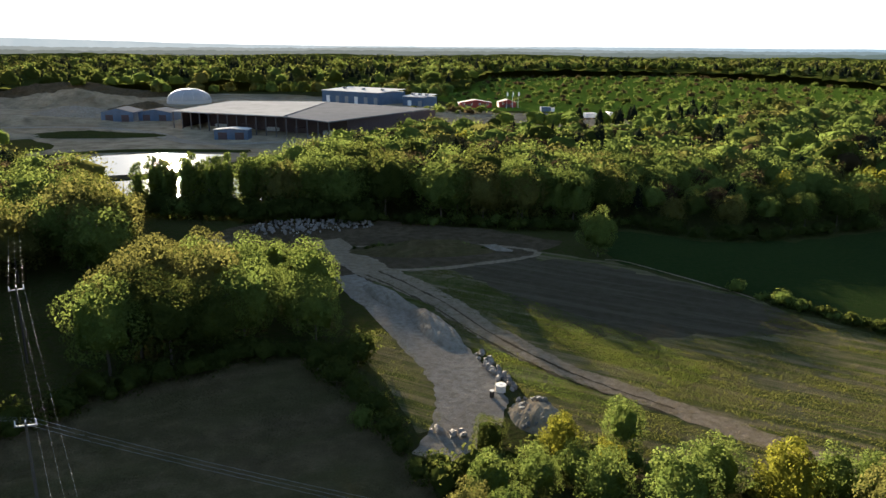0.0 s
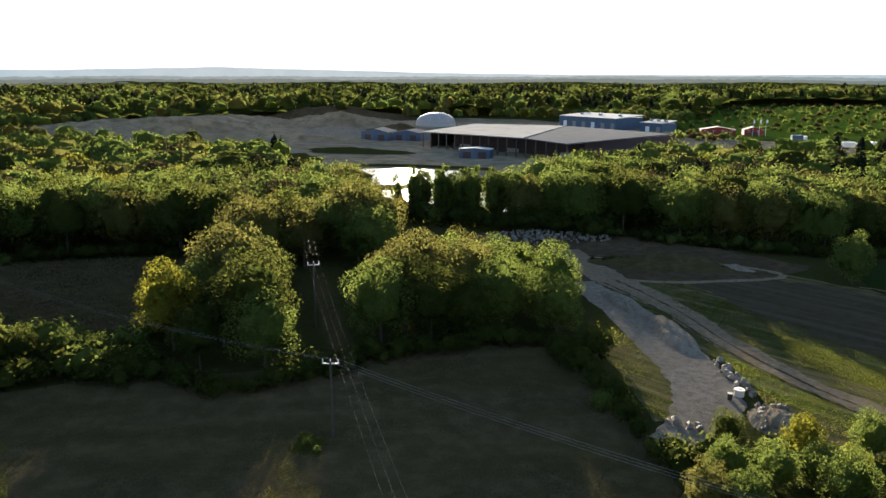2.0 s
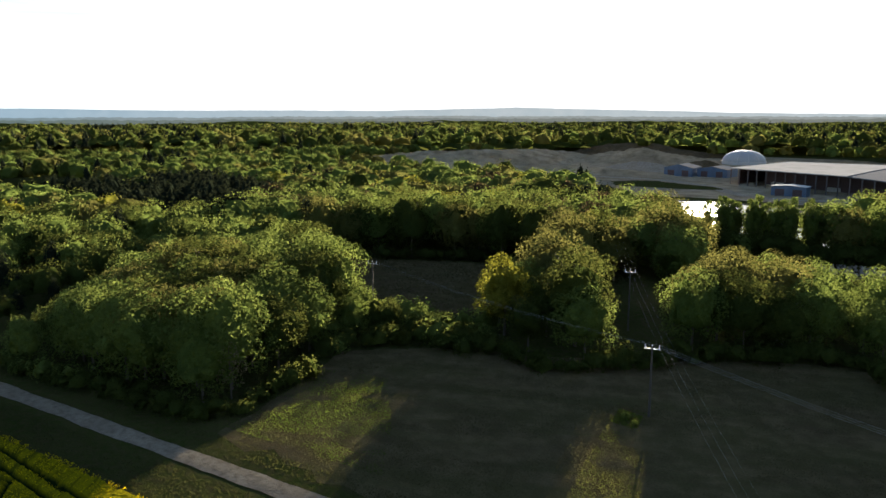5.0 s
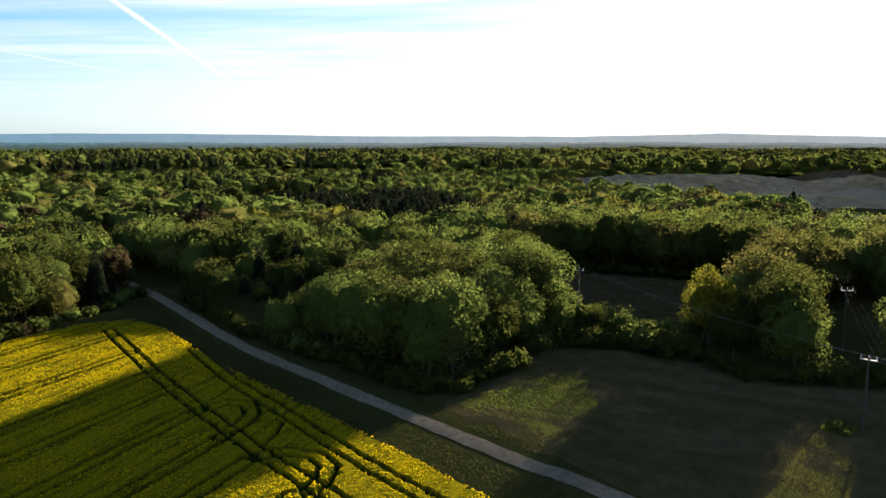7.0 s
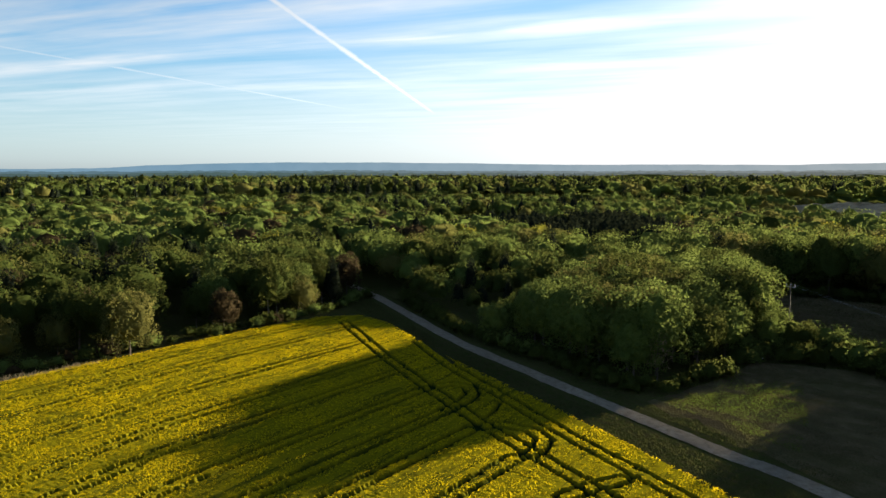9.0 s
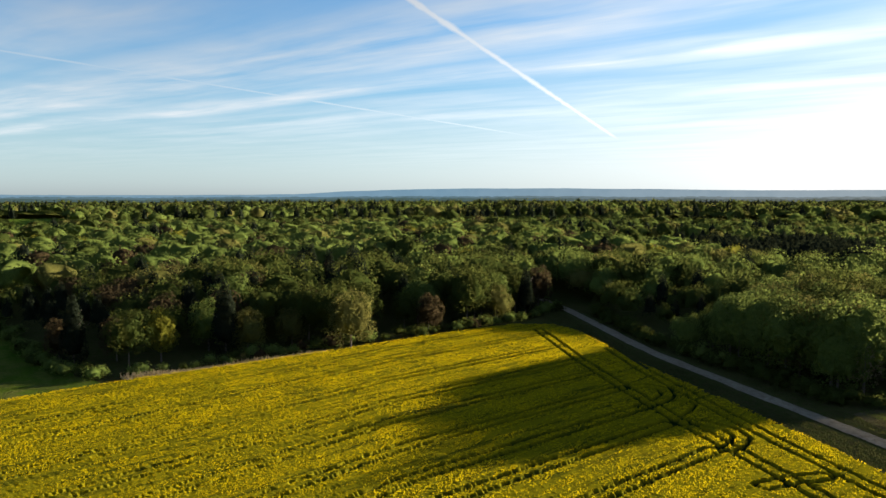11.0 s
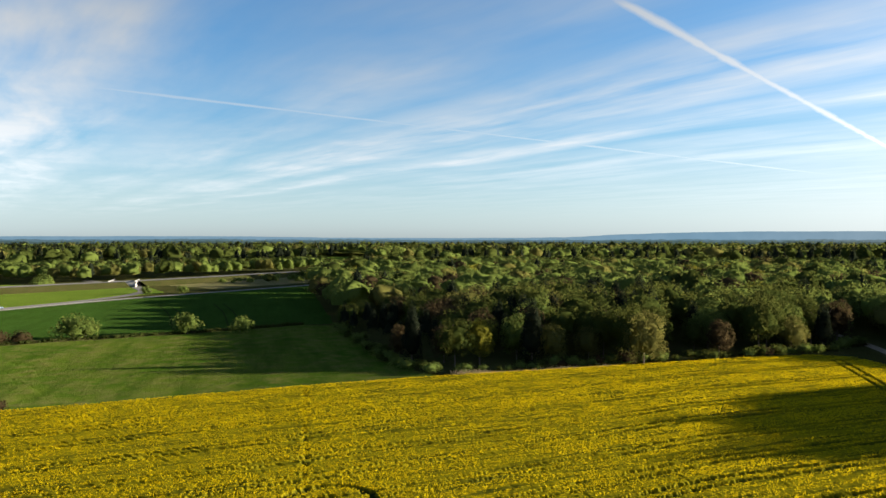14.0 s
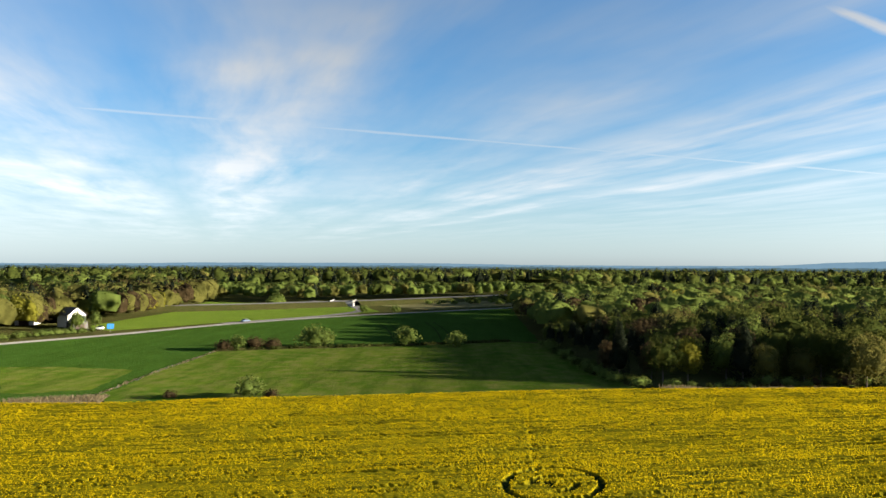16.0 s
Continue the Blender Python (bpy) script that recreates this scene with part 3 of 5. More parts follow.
def make_rape():
    """The crop as one uneven canopy, cut through by pairs of wheel lines."""
    gx, gy = np.meshgrid(np.r_[np.arange(-150, -40, 0.42), np.arange(-40, 4, 0.5), np.arange(4, 61, 2.0)], np.r_[np.arange(-192, -96, 0.9), np.arange(-96, -62, 0.5), np.arange(-62, 18, 0.42)], indexing="ij")
    rng = np.random.default_rng(5)
    x, y = gx + rng.uniform(-0.1, 0.1, gx.shape), gy + rng.uniform(-0.1, 0.1, gy.shape)
    z = 1.1 + rng.normal(0, 0.025, x.shape)
    lines = [[(-140, -4.5), (-110, -5), (-91.6, -4.5), (-71.3, -3.5), (-51.4, -1.3), (-10, 3)], [(-118, 4), (-99, 3.1), (-85, 3.8), (-62.9, 4.4), (-45, 6), (-10, 9.5)]]
    # the drilling runs bend a little on their way south
    run = [(0, 0), (22.7, -36), (42, -58), (65, -86.5), (97, -126)]
    for x0 in (-145, -135, -122, -109.4, -100.4, -89.4, -79.3, -71.5, -60.6):
        lines.append([(x0 + dx, -5 + dy) for dx, dy in run])
    # turns at the headland
    lines.append([(-89.4, -5.2), (-90, -0.5), (-87.8, 1.3), (-84.4, 0.5), (-81.4, -2.3), (-79.3, -5.7)])
    lines.append([(-71.5, -4.2), (-71.1, -1.3), (-67.9, 1.1), (-64.6, 1.0), (-62.1, -1.0), (-60.6, -3.2)])
    lines.append([(-49.9, -4.8), (-50.9, -0.9), (-51.3, 2.8)])
    # a ring trodden into the crop, with broken arcs inside
    rings = [[(-31 + rx * math.cos(a), -81 + ry * math.sin(a)) for a in np.linspace(a0, a1, 24)] for rx, ry, a0, a1 in ((6.9, 5.3, 0, 2 * math.pi), (3.4, 2.6, 0.4, 1.9), (3.2, 2.4, 3.3, 5.0))]
    rings.append([(-80.1, -4.5), (-81.4, 0.3), (-79.5, 2.4), (-76.8, 0.6), (-74.2, -2.2)])
    WHEEL_LINES.extend([(l, 0.95) for l in lines] + [(l, 0.0) for l in rings])
    dist = np.full(x.shape, 1e9)
    for l, off in WHEEL_LINES:
        gap = np.abs(segment_distance(x, y, l) - off)
        dist = np.minimum(dist, gap + np.where(y > -50, 0.04, 0.14) if off else gap - np.where(y > -50, -0.05, 0.15))
    thin = segment_distance(x, y, [(-91, -108), (-69, -99), (-46, -89), (-31, -83)])
    dist = np.minimum(dist, thin + 0.1)
    dist = np.minimum(dist, segment_distance(x, y, [(-32, -82), (-30, -80.5)]) - 0.3)
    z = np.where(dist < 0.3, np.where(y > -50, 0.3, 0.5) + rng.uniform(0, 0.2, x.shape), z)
    keep = inside(RAPE_FIELD, x, y)
    edge = np.full(x.shape, 1e9)
    edge = segment_distance(x, y, RAPE_FIELD + RAPE_FIELD[:1])
    z = np.where(edge < 0.5, 0.1, z)
    idx = np.cumsum(keep.ravel()).reshape(keep.shape) - 1
    q = keep[:-1, :-1] & keep[1:, :-1] & keep[1:, 1:] & keep[:-1, 1:]
    faces = np.stack([idx[:-1, :-1][q], idx[1:, :-1][q], idx[1:, 1:][q], idx[:-1, 1:][q]], 1)
    verts = np.stack([x[keep], y[keep], z[keep]], 1)
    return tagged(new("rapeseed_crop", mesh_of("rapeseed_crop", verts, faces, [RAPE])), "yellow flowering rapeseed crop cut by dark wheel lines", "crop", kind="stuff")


make_rape()


def patchy_noise(x, y, seed):
    """Smooth random values from 0 to 1 over the plane."""
    g = np.random.default_rng(seed).random((256, 256))
    i, j = np.floor(x).astype(int), np.floor(y).astype(int)
    u, v = x - i, y - j
    u, v = u * u * (3 - 2 * u), v * v * (3 - 2 * v)
    i, j, i2, j2 = i % 256, j % 256, (i + 1) % 256, (j + 1) % 256
    return (g[i, j] * (1 - u) + g[i2, j] * u) * (1 - v) + (g[i, j2] * (1 - u) + g[i2, j2] * u) * v


def tufts(name, poly, density, height, width, mat, z, seed, label, category, bare=(), top_wide=False, grow=1.0, rows=None):
    """Upright blades over a field, one triangle each; bare: lines left free (points, half width)."""
    g = np.random.default_rng(seed)
    xs, ys = [q[0] for q in poly], [q[1] for q in poly]
    n = int((max(xs) - min(xs)) * (max(ys) - min(ys)) * density)
    x, y = g.uniform(min(xs), max(xs), n), g.uniform(min(ys), max(ys), n)
    ok = inside(poly, x, y)
    for line, half in bare:
        ok &= segment_distance(x, y, line) > half
    if rows:
        heading, spacing, length = rows
        c, d = math.cos(radians(heading)), math.sin(radians(heading))
        across, along = x * c + y * d, y * c - x * d
        thick = 0.6 * patchy_noise(across / spacing, along / length, seed) + 0.4 * patchy_noise(x / 3.5, y / 3.5, seed + 1)
        ok &= g.random(n) < np.clip((thick - 0.38) / 0.16, 0.04, 1.0)
    if top_wide:
        for line, off in WHEEL_LINES:
            ok &= np.abs(segment_distance(x, y, line) - off) > np.where((y > -50) | (off == 0.0), 0.42, 0.24)
        across, along = 0.8 * x + 0.6 * y, 0.8 * y - 0.6 * x
        bloom = 0.55 * patchy_noise(across / 0.36, along / 2.6, 1) + 0.3 * patchy_noise(across / 2.6, along / 22.0, 2) + 0.15 * patchy_noise(x / 0.5, y / 0.5, 3)
        ok &= g.random(n) < np.clip((bloom - 0.35) / 0.12, 0.08, 1.0)
    x, y = x[ok], y[ok]
    n = len(x)
    an = g.uniform(0, 2 * math.pi, n)
    patchy = 0.75 + 0.35 * np.sin(x * 0.31 + 2 * np.sin(y * 0.17)) * np.sin(y * 0.27 + 1.5 * np.sin(x * 0.13)) * grow
    h, w = height * g.uniform(0.5, 1.3, n) * patchy, width * g.uniform(0.6, 1.3, n)
    dx, dy = np.cos(an) * w / 2, np.sin(an) * w / 2
    lean = g.normal(0, 0.35, (2, n)) * h
    lo, hi = np.full(n, z), z + h
    if top_wide:
        v = np.stack([np.c_[x - dx, y - dy, hi], np.c_[x + dx, y + dy, hi * 1.0 - 0.03], np.c_[x + lean[0] * 0.4, y + lean[1] * 0.4, lo]], 1)
    else:
        v = np.stack([np.c_[x - dx, y - dy, lo], np.c_[x + dx, y + dy, lo], np.c_[x + lean[0], y + lean[1], hi]], 1)
    f = np.arange(n)[:, None] * 3 + (0, 1, 2)
    return tagged(new(name, mesh_of(name, v.reshape(-1, 3), f, [mat])), label, category, kind="stuff")


# ---- trees ----
def scatter(poly, spacing, seed, jitter=0.42, inset=0.0):
    xs, ys = [p[0] for p in poly], [p[1] for p in poly]
    rng = np.random.default_rng(seed)
    gx, gy = np.meshgrid(np.arange(min(xs), max(xs), spacing), np.arange(min(ys), max(ys), spacing * 0.87), indexing="ij")
    gx = gx + (np.arange(gx.shape[1]) % 2) * spacing / 2
    x = gx + rng.uniform(-jitter, jitter, gx.shape) * spacing
    y = gy + rng.uniform(-jitter, jitter, gy.shape) * spacing
    ok = inside(poly, x, y)
    x, y = x[ok], y[ok]
    if inset:
        far = segment_distance(x, y, poly + poly[:1]) > inset
        x, y = x[far], y[far]
    return np.c_[x, y]


# kinds of tree: (height, crown radius, crown base, leaf material, shape)
KINDS = [(14.0, 5.5, 0.6, 0, "round"), (15.0, 5.7, 0.7, 1, "round"), (13.5, 5.8, 0.5, 2, "round"), (13.0, 5.2, 0.5, 0, "round"), (12.0, 4.0, 0.6, 3, "round"), (13.0, 4.2, 1.0, 4, "round"), (15.5, 3.0, 1.0, 5, "cone"), (15.0, 2.2, 0.3, 0, "round"),
         (3.2, 2.0, 0.0, 1, "round"), (3.0, 2.1, 0.0, 0, "round"), (2.8, 2.2, 0.0, 4, "round")]
LABELS = ["fresh green broadleaf tree in spring leaf", "tall deep green broadleaf tree", "olive green oak coming into leaf", "rounded bright green broadleaf tree", "golden yellow tree in new leaf",
          "bronze-brown tree barely in leaf", "dark narrow conifer among broadleaves", "slender olive poplar with upright crown", "dense rounded dark green bush", "rounded fresh green spring bush", "thin brownish bush barely in leaf"]
NAMES = ["broadleaf_tree", "broadleaf_tree", "oak_tree", "broadleaf_tree", "golden_tree", "bronze_tree", "conifer", "poplar", "bush", "bush", "bush"]
PROTO = {}


def near_tree(kind, variant, x, y, scale, turn, group):
    """A tree as a thing of its own, with trunk and crown."""
    key = (kind, variant)
    if key not in PROTO:
        h, r, base, leaf, shape = KINDS[kind]
        ob = thing(NAMES[kind], (x, y, 0), LABELS[kind], "tree" if h > 6 else "bush", group)
        v, f = trunk_arrays(100 * kind + variant, h, 0.22 if h > 6 else 0.06)
        part("trunk" if h > 6 else "stems", mesh_of("trunk", v, f, [BARK], smooth=True), None, ob)
        cards, size, clumps, core = ((NEAR_CARDS, 0.34, 44, 2) if variant < 2 else (2300, 0.42, 36, 2)) if h > 6 else (620, 0.28, 14, 2)
        if kind == 7:
            cards, size, clumps, core = 2600, 0.36, 44, 1
        v, f, nor = crown_arrays(17 * kind + variant, h, r, base, cards, size, clumps, core, shape)
        part("crown" if h > 6 else "foliage", mesh_of("crown", v, f, [LEAF[leaf]], normals=nor), None, ob)
        ob.scale = (scale,) * 3
        ob.rotation_euler = (0, 0, radians(turn))
        PROTO[key] = ob
        return ob
    ob = copy_thing(PROTO[key], pose(x, y, 0, 0, 0, turn))
    ob.scale = (scale,) * 3
    tagged(ob, group=group)
    return ob


NEAR_CARDS = 4000


def near_wood(points, seed, group, mix, scale=(0.85, 1.12), variants=(0, 2), tall=None):
    """Trees as things of their own; tall: the greatest height at a place."""
    rng = np.random.default_rng(seed)
    for x, y in points:
        kind, s = int(rng.choice(mix)), float(rng.uniform(*scale))
        if tall:
            s = min(s, tall(x, y) * float(rng.uniform(0.88, 1.02)) / KINDS[kind][0])
            if s < 0.3:
                continue
        near_tree(kind, int(rng.integers(*variants)), float(x), float(y), s, float(rng.uniform(0, 360)), group)


def far_wood(name, points, seed, mix, lod, label, scale=(0.85, 1.15), low=4.0, tall=None, wide=1.0):
    """Many trees that stand too far off or too dense to count, in one mesh; wide: how far stands of one kind reach."""
    rng = np.random.default_rng(seed)
    cards, size, clumps, core = {0: (170, 0.34, 9, 1), 1: (760, 0.46, 28, 2), 2: (125, 0.68, 18, 2), 3: (42, 1.1, 10, 1), 4: (60, 0.7, 9, 1)}[lod]
    protos = {}
    for kind in set(mix):
        h, r, base, leaf, shape = KINDS[kind]
        for v in range(4):
            protos[kind, v] = crown_arrays(1000 * lod + 31 * kind + v, h, r * (1.0, 1.08, 1.14, 1.1, 1.0)[lod], base + (0, 2.0, low, 4.0, 0)[lod], cards, size, clumps, core, shape, 0.45, (-0.8, -0.55, -0.35, -0.35, -0.6)[lod], ((0.7, 0.85), (0.7, 0.8), (0.8, 0.88), (0.8, 0.88), (0.82, 0.9))[lod]) + (leaf, h)
    V, F, N, M = [], [], [], []
    count = 0
    for x, y in points:
        u, w = x / wide, y / wide
        drift = 0.5 + 0.36 * math.sin(u * 0.041 + 2.1 * math.sin(w * 0.033)) * math.cos(w * 0.047 + 1.7 * math.sin(u * 0.029)) + rng.normal(0, 0.2)
        kind = mix[int(min(max(drift, 0.0), 0.999) * len(mix))]
        v, f, nor, leaf, h = protos[kind, int(rng.integers(0, 4))]
        a, s = rng.uniform(0, 2 * math.pi), rng.uniform(*scale)
        if tall:
            s = min(s, tall(x, y) * rng.uniform(0.85, 1.02) / h)
            if s < 0.25:
                continue
        c, n = math.cos(a), math.sin(a)
        V.append(np.c_[v[:, 0] * c - v[:, 1] * n, v[:, 0] * n + v[:, 1] * c, v[:, 2]] * s + (x, y, 0))
        N.append(np.c_[nor[:, 0] * c - nor[:, 1] * n, nor[:, 0] * n + nor[:, 1] * c, nor[:, 2]])
        F.append(f + count)
        M.append(np.full(len(f), leaf))
        count += len(v)
    me = mesh_of(name, np.concatenate(V), np.concatenate(F), LEAF, np.concatenate(M), normals=np.concatenate(N))
    return tagged(new(name, me), label, "woodland", kind="stuff")


def track_wood_height(x, y):
    """The wood north of the track steps down to bushes near its western end."""
    return np.interp(x + 0.36 * (y - 20), [-175, -155, -143, -135, -126, -119.5, -116, -113, -100, -80], [11, 10, 7.4, 4.3, 4.3, 7.0, 10.2, 11.6, 14.2, 14.6]) + 0.18 * (y - 20)


def north_wood_height(x, y):
    """The wood behind the works is tall above the fallow and low above the green field."""
    return np.interp(x, [-50, -10, 20, 38, 48], [13, 16.5, 16.5, 15, 9.5]) + 0.2 * max(0.0, y - 174)


def south_edge_height(x, y):
    """The western wood grows taller behind its low southern edge."""
    return 8.5 + 0.2 * float(segment_distance(np.array([x]), np.array([y]), [(-116, -82), (-120, -98), (-184, -138), (-305, -196)])[0])


CLUMP_A = [(-43, 88), (-37, 91), (-24, 97), (-17, 97), (-16, 104), (-19, 116), (-24, 126), (-40, 126), (-47, 112), (-45, 97)]
CLUMP_B = [(-73, 77), (-60, 67), (-54, 70), (-55, 80), (-64, 94), (-72, 108), (-80, 122), (-90, 122), (-80, 104), (-74, 92)]
WOOD_2 = [(-165, 18), (-121, 18), (-92, 23), (-79, 26), (-81, 36), (-88, 50), (-96, 60), (-102, 68), (-112, 74), (-140, 84), (-170, 84)]
WOOD_NW = [(-185, 92), (-153, 106), (-134, 118), (-112, 130), (-95, 128), (-80, 127), (-60, 126), (-60, 136), (-76, 160), (-84, 188), (-112, 205), (-150, 240), (-210, 240), (-260, 200), (-250, 120)]
WOOD_N = [(-77, 188), (-70, 184), (-46, 181), (-17, 179), (9, 175), (30, 172), (44, 175), (58, 166), (78, 166), (106, 178), (240, 200), (260, 370), (218, 377), (108, 340), (70, 297), (26, 300), (-4, 306), (-36, 255), (-44, 205), (-50, 191), (-74, 191)]
WOOD_W = [(-174, 8), (-156, -8), (-139, -39), (-124, -65), (-116, -82), (-120, -98), (-184, -138), (-305, -196), (-380, -228), (-520, -240), (-520, 60), (-300, 90), (-190, 88), (-170, 84), (-176, 18), (-210, 12), (-212, 4)]
REMOTE = [6, 6, 1, 0, 0, 3, 3, 2, 0, 3]


def wood(poly, spacing, seed, group, mix, marked=(), scale=(0.85, 1.1)):
    """Marked trees (x, y, top height, kind) stand where they are; the others fill the outline between them."""
    pts = scatter(poly, spacing, seed)
    rng = np.random.default_rng(seed + 50)
    for x, y, h, kind in marked:
        near_tree(kind, int(rng.integers(0, 2)), x, y, h / KINDS[kind][0], float(rng.uniform(0, 360)), group)
        pts = pts[np.hypot(pts[:, 0] - x, pts[:, 1] - y) > 4.2]
    near_wood(pts, seed, group, mix, scale)


def front(pts, line, depth):
    d = segment_distance(pts[:, 0], pts[:, 1], line)
    return pts[d < depth], pts[d >= depth]


wood(CLUMP_A, 6.6, 1, "grove beside the haul road", [0, 1, 2, 3, 3], [(-43.5, 109, 15.4, 2), (-43, 90, 14.5, 0), (-40, 121, 12.5, 2), (-29, 110, 11.5, 3), (-24, 122, 10, 1), (-20.5, 112, 13.5, 3), (-18, 101, 10.5, 0), (-36, 93, 14, 1), (-28, 100, 13.5, 0), (-34, 104, 15.5, 2), (-41, 95.5, 14.5, 1), (-44.5, 101, 14.5, 2), (-38, 112, 14, 0)], (0.7, 0.95))
wood(CLUMP_B, 6.6, 2, "grove beside the power line", [0, 1, 2, 3], [(-72, 95.5, 17.5, 2), (-71, 78, 14.8, 4), (-81, 117, 18.5, 2), (-58.5, 80, 18.0, 1), (-54, 75, 13.0, 0), (-63, 73, 10.5, 1), (-66, 88, 13, 2)], (0.8, 1.0))
wood([(0, 62), (10, 68), (30, 66), (50, 60), (60, 50), (34, 44), (6, 50)], 5.0, 3, "roadside trees", [3, 3, 4, 0, 2], [(12.2, 68, 7.0, 4), (19.5, 72, 6.5, 0), (21, 57, 9.5, 3), (5, 70, 5.5, 1), (31, 59, 9.5, 4), (15, 60, 7.5, 3), (26, 63, 7.5, 0), (39, 55, 9.5, 2)], (0.4, 0.6))
w2 = scatter(WOOD_2, 6.6, 4)
w2a, w2b = w2[w2[:, 0] > -126], w2[w2[:, 0] <= -126]
for m in ((-97, 57.6), (-93, 36), (-84.5, 28), (-86, 42), (-89, 51)):
    w2a = w2a[np.hypot(w2a[:, 0] - m[0], w2a[:, 1] - m[1]) > 4.2]
near_tree(1, 0, -97, 57.6, 1.14, 20, "wood north of the track")
near_tree(2, 1, -93, 36, 1.12, 80, "wood north of the track")
near_tree(0, 0, -84.5, 28, 0.82, 140, "wood north of the track")
near_tree(1, 1, -86.5, 42, 0.84, 200, "wood north of the track")
near_tree(3, 0, -90, 51, 0.95, 310, "wood north of the track")
for x, y, h, kind in ((-94, 66, 9.0, 0), (-90.5, 61, 8.2, 3), (-87, 66.5, 6.6, 1), (-83, 70, 5.4, 3), (-78, 70.5, 4.8, 1)):
    near_tree(kind, 1, x, y, h / KINDS[kind][0], x * 7 % 360, "low trees behind the stubble field")
near_wood(w2a, 4, "wood north of the track", [0, 1, 2, 3, 1, 0, 3], (1.0, 1.28), tall=track_wood_height)
nw = scatter(WOOD_NW, 6.6, 5)
nwa, nwb = front(nw, [(-153, 104), (-134, 116), (-112, 128), (-95, 128), (-80, 127), (-60, 126), (-60, 136), (-76, 160)], 6.0)
near_wood(nwa, 5, "forest edge by the clearing", [0, 1, 1, 2, 3], (1.05, 1.3), (2, 4))
wn = scatter(WOOD_N, 6.8, 6)
wna, wnb = front(wn, [(-77, 188), (-70, 184), (-46, 181), (-17, 179), (9, 175), (30, 172), (44, 175), (58, 166), (78, 166), (106, 178)], 5.5)
wna = wna[wna[:, 0] > -42]
near_wood(np.array([(-76 + 1.5 * i + (i * 29 % 5) * 0.5, 185 - 0.1 * i + (i * 37 % 7) * 1.2) for i in range(38)]), 8, "poplar row at the pond", [7], (0.92, 1.2), (0, 4))
near_wood(wna, 9, "forest edge behind the works", [0, 1, 2, 3, 1], (1.05, 1.3), (2, 4), north_wood_height)
ww = scatter(WOOD_W, 7.4, 7)
wwa, wwb = front(ww, [(-174, 8), (-156, -8), (-139, -39), (-124, -65), (-116, -82), (-120, -98)], 11)
marked = [(-123, -81, 10.7, 4), (-132, -74, 11, 3), (-144, -70, 15, 0), (-136, -58, 8.5, 2), (-131, -46, 12.8, 2), (-155, -18, 15.8, 1), (-129, -66, 9.5, 2)]
for x, y, h, kind in marked:
    near_tree(kind, 1, x, y, h / KINDS[kind][0], x * 7 % 360, "forest edge along the rapeseed")
    wwa = wwa[np.hypot(wwa[:, 0] - x, wwa[:, 1] - y) > 4.2]
near_wood(wwa, 7, "forest edge along the rapeseed", [1, 1, 2, 6, 6, 5, 1, 0, 1], (0.65, 0.98))
far_wood("conifer_stand", scatter([(-300, 95), (-215, 92), (-195, 110), (-215, 150), (-300, 175)], 5.5, 15), 24, [6], 2, "dark stand of close-set conifers", (0.8, 1.0))
rest = np.concatenate([w2b, nwb, wnb, wwb])
rest = rest[~inside([(-300, 92), (-212, 90), (-192, 110), (-212, 152), (-300, 178)], rest[:, 0], rest[:, 1])]
big = rest[:, 1] > 92
r = np.hypot(rest[:, 0], rest[:, 1])
close = r < 225
MIXED = [6, 1, 0, 0, 5, 3, 3, 0, 2, 3, 2, 4]
dark = rest[:, 1] < -28
far_wood("pine_woodland", rest[close & ~big & dark], 26, [6, 6, 6, 1, 6, 5, 1, 1, 5, 6, 2], 1, "dark woodland of pines and bronze-leaved crowns", (0.7, 1.12), tall=south_edge_height)
far_wood("mixed_woodland", rest[close & ~big & ~dark], 21, [6, 1, 1, 1, 0, 0, 3, 3, 2, 2], 1, "dense mixed spring woodland of green, gold and bronze crowns", (0.7, 1.14), tall=lambda x, y: track_wood_height(x, y) if y > 16 and x > -172 else 17.0)
far_wood("pond_woodland", rest[close & big], 23, MIXED, 1, "dense spring woodland by the ponds", (0.95, 1.25), tall=lambda x, y: north_wood_height(x, y) if x > -45 else 18.0)
keep = np.random.default_rng(5).random(len(rest)) < np.where(r > 310, 0.42, 0.85)
far_wood("back_woodland", rest[~close & keep], 22, MIXED, 2, "dense mixed spring woodland further back", (0.8, 1.15))


def skirt(name, line, spacing, width, seed, mix, label, scale):
    """Undergrowth along a wood's edge."""
    pts = smooth_line(line, 12)
    seg = np.r_[0, np.cumsum(np.hypot(*np.diff(pts, axis=0).T))]
    s = np.arange(0, seg[-1], spacing)
    g = np.random.default_rng(seed)
    x = np.interp(s, seg, pts[:, 0]) + g.normal(0, width, len(s))
    y = np.interp(s, seg, pts[:, 1]) + g.normal(0, width, len(s))
    return far_wood(name, np.c_[x, y], seed, mix, 0, label, scale)


skirt("undergrowth", [(-165, 17), (-121, 17), (-92, 22), (-78, 25), (-80, 36), (-87, 54)], 1.6, 0.8, 41, [8, 8, 9], "shaded undergrowth under the wood's edge", (0.5, 1.2))
skirt("undergrowth", [(-87, 56), (-78, 65), (-66, 68), (-58, 67), (-52, 69), (-44, 80), (-36, 88), (-24, 96), (-14, 94)], 1.5, 1.0, 42, [8], "dark undergrowth along the field", (0.6, 1.35))
skirt("undergrowth", [(-174, 9), (-156, -7), (-138, -38), (-123, -65), (-114, -82), (-118, -98), (-184, -138)], 1.6, 0.9, 43, [8, 9, 9, 10], "undergrowth under the forest edge", (0.4, 1.0))
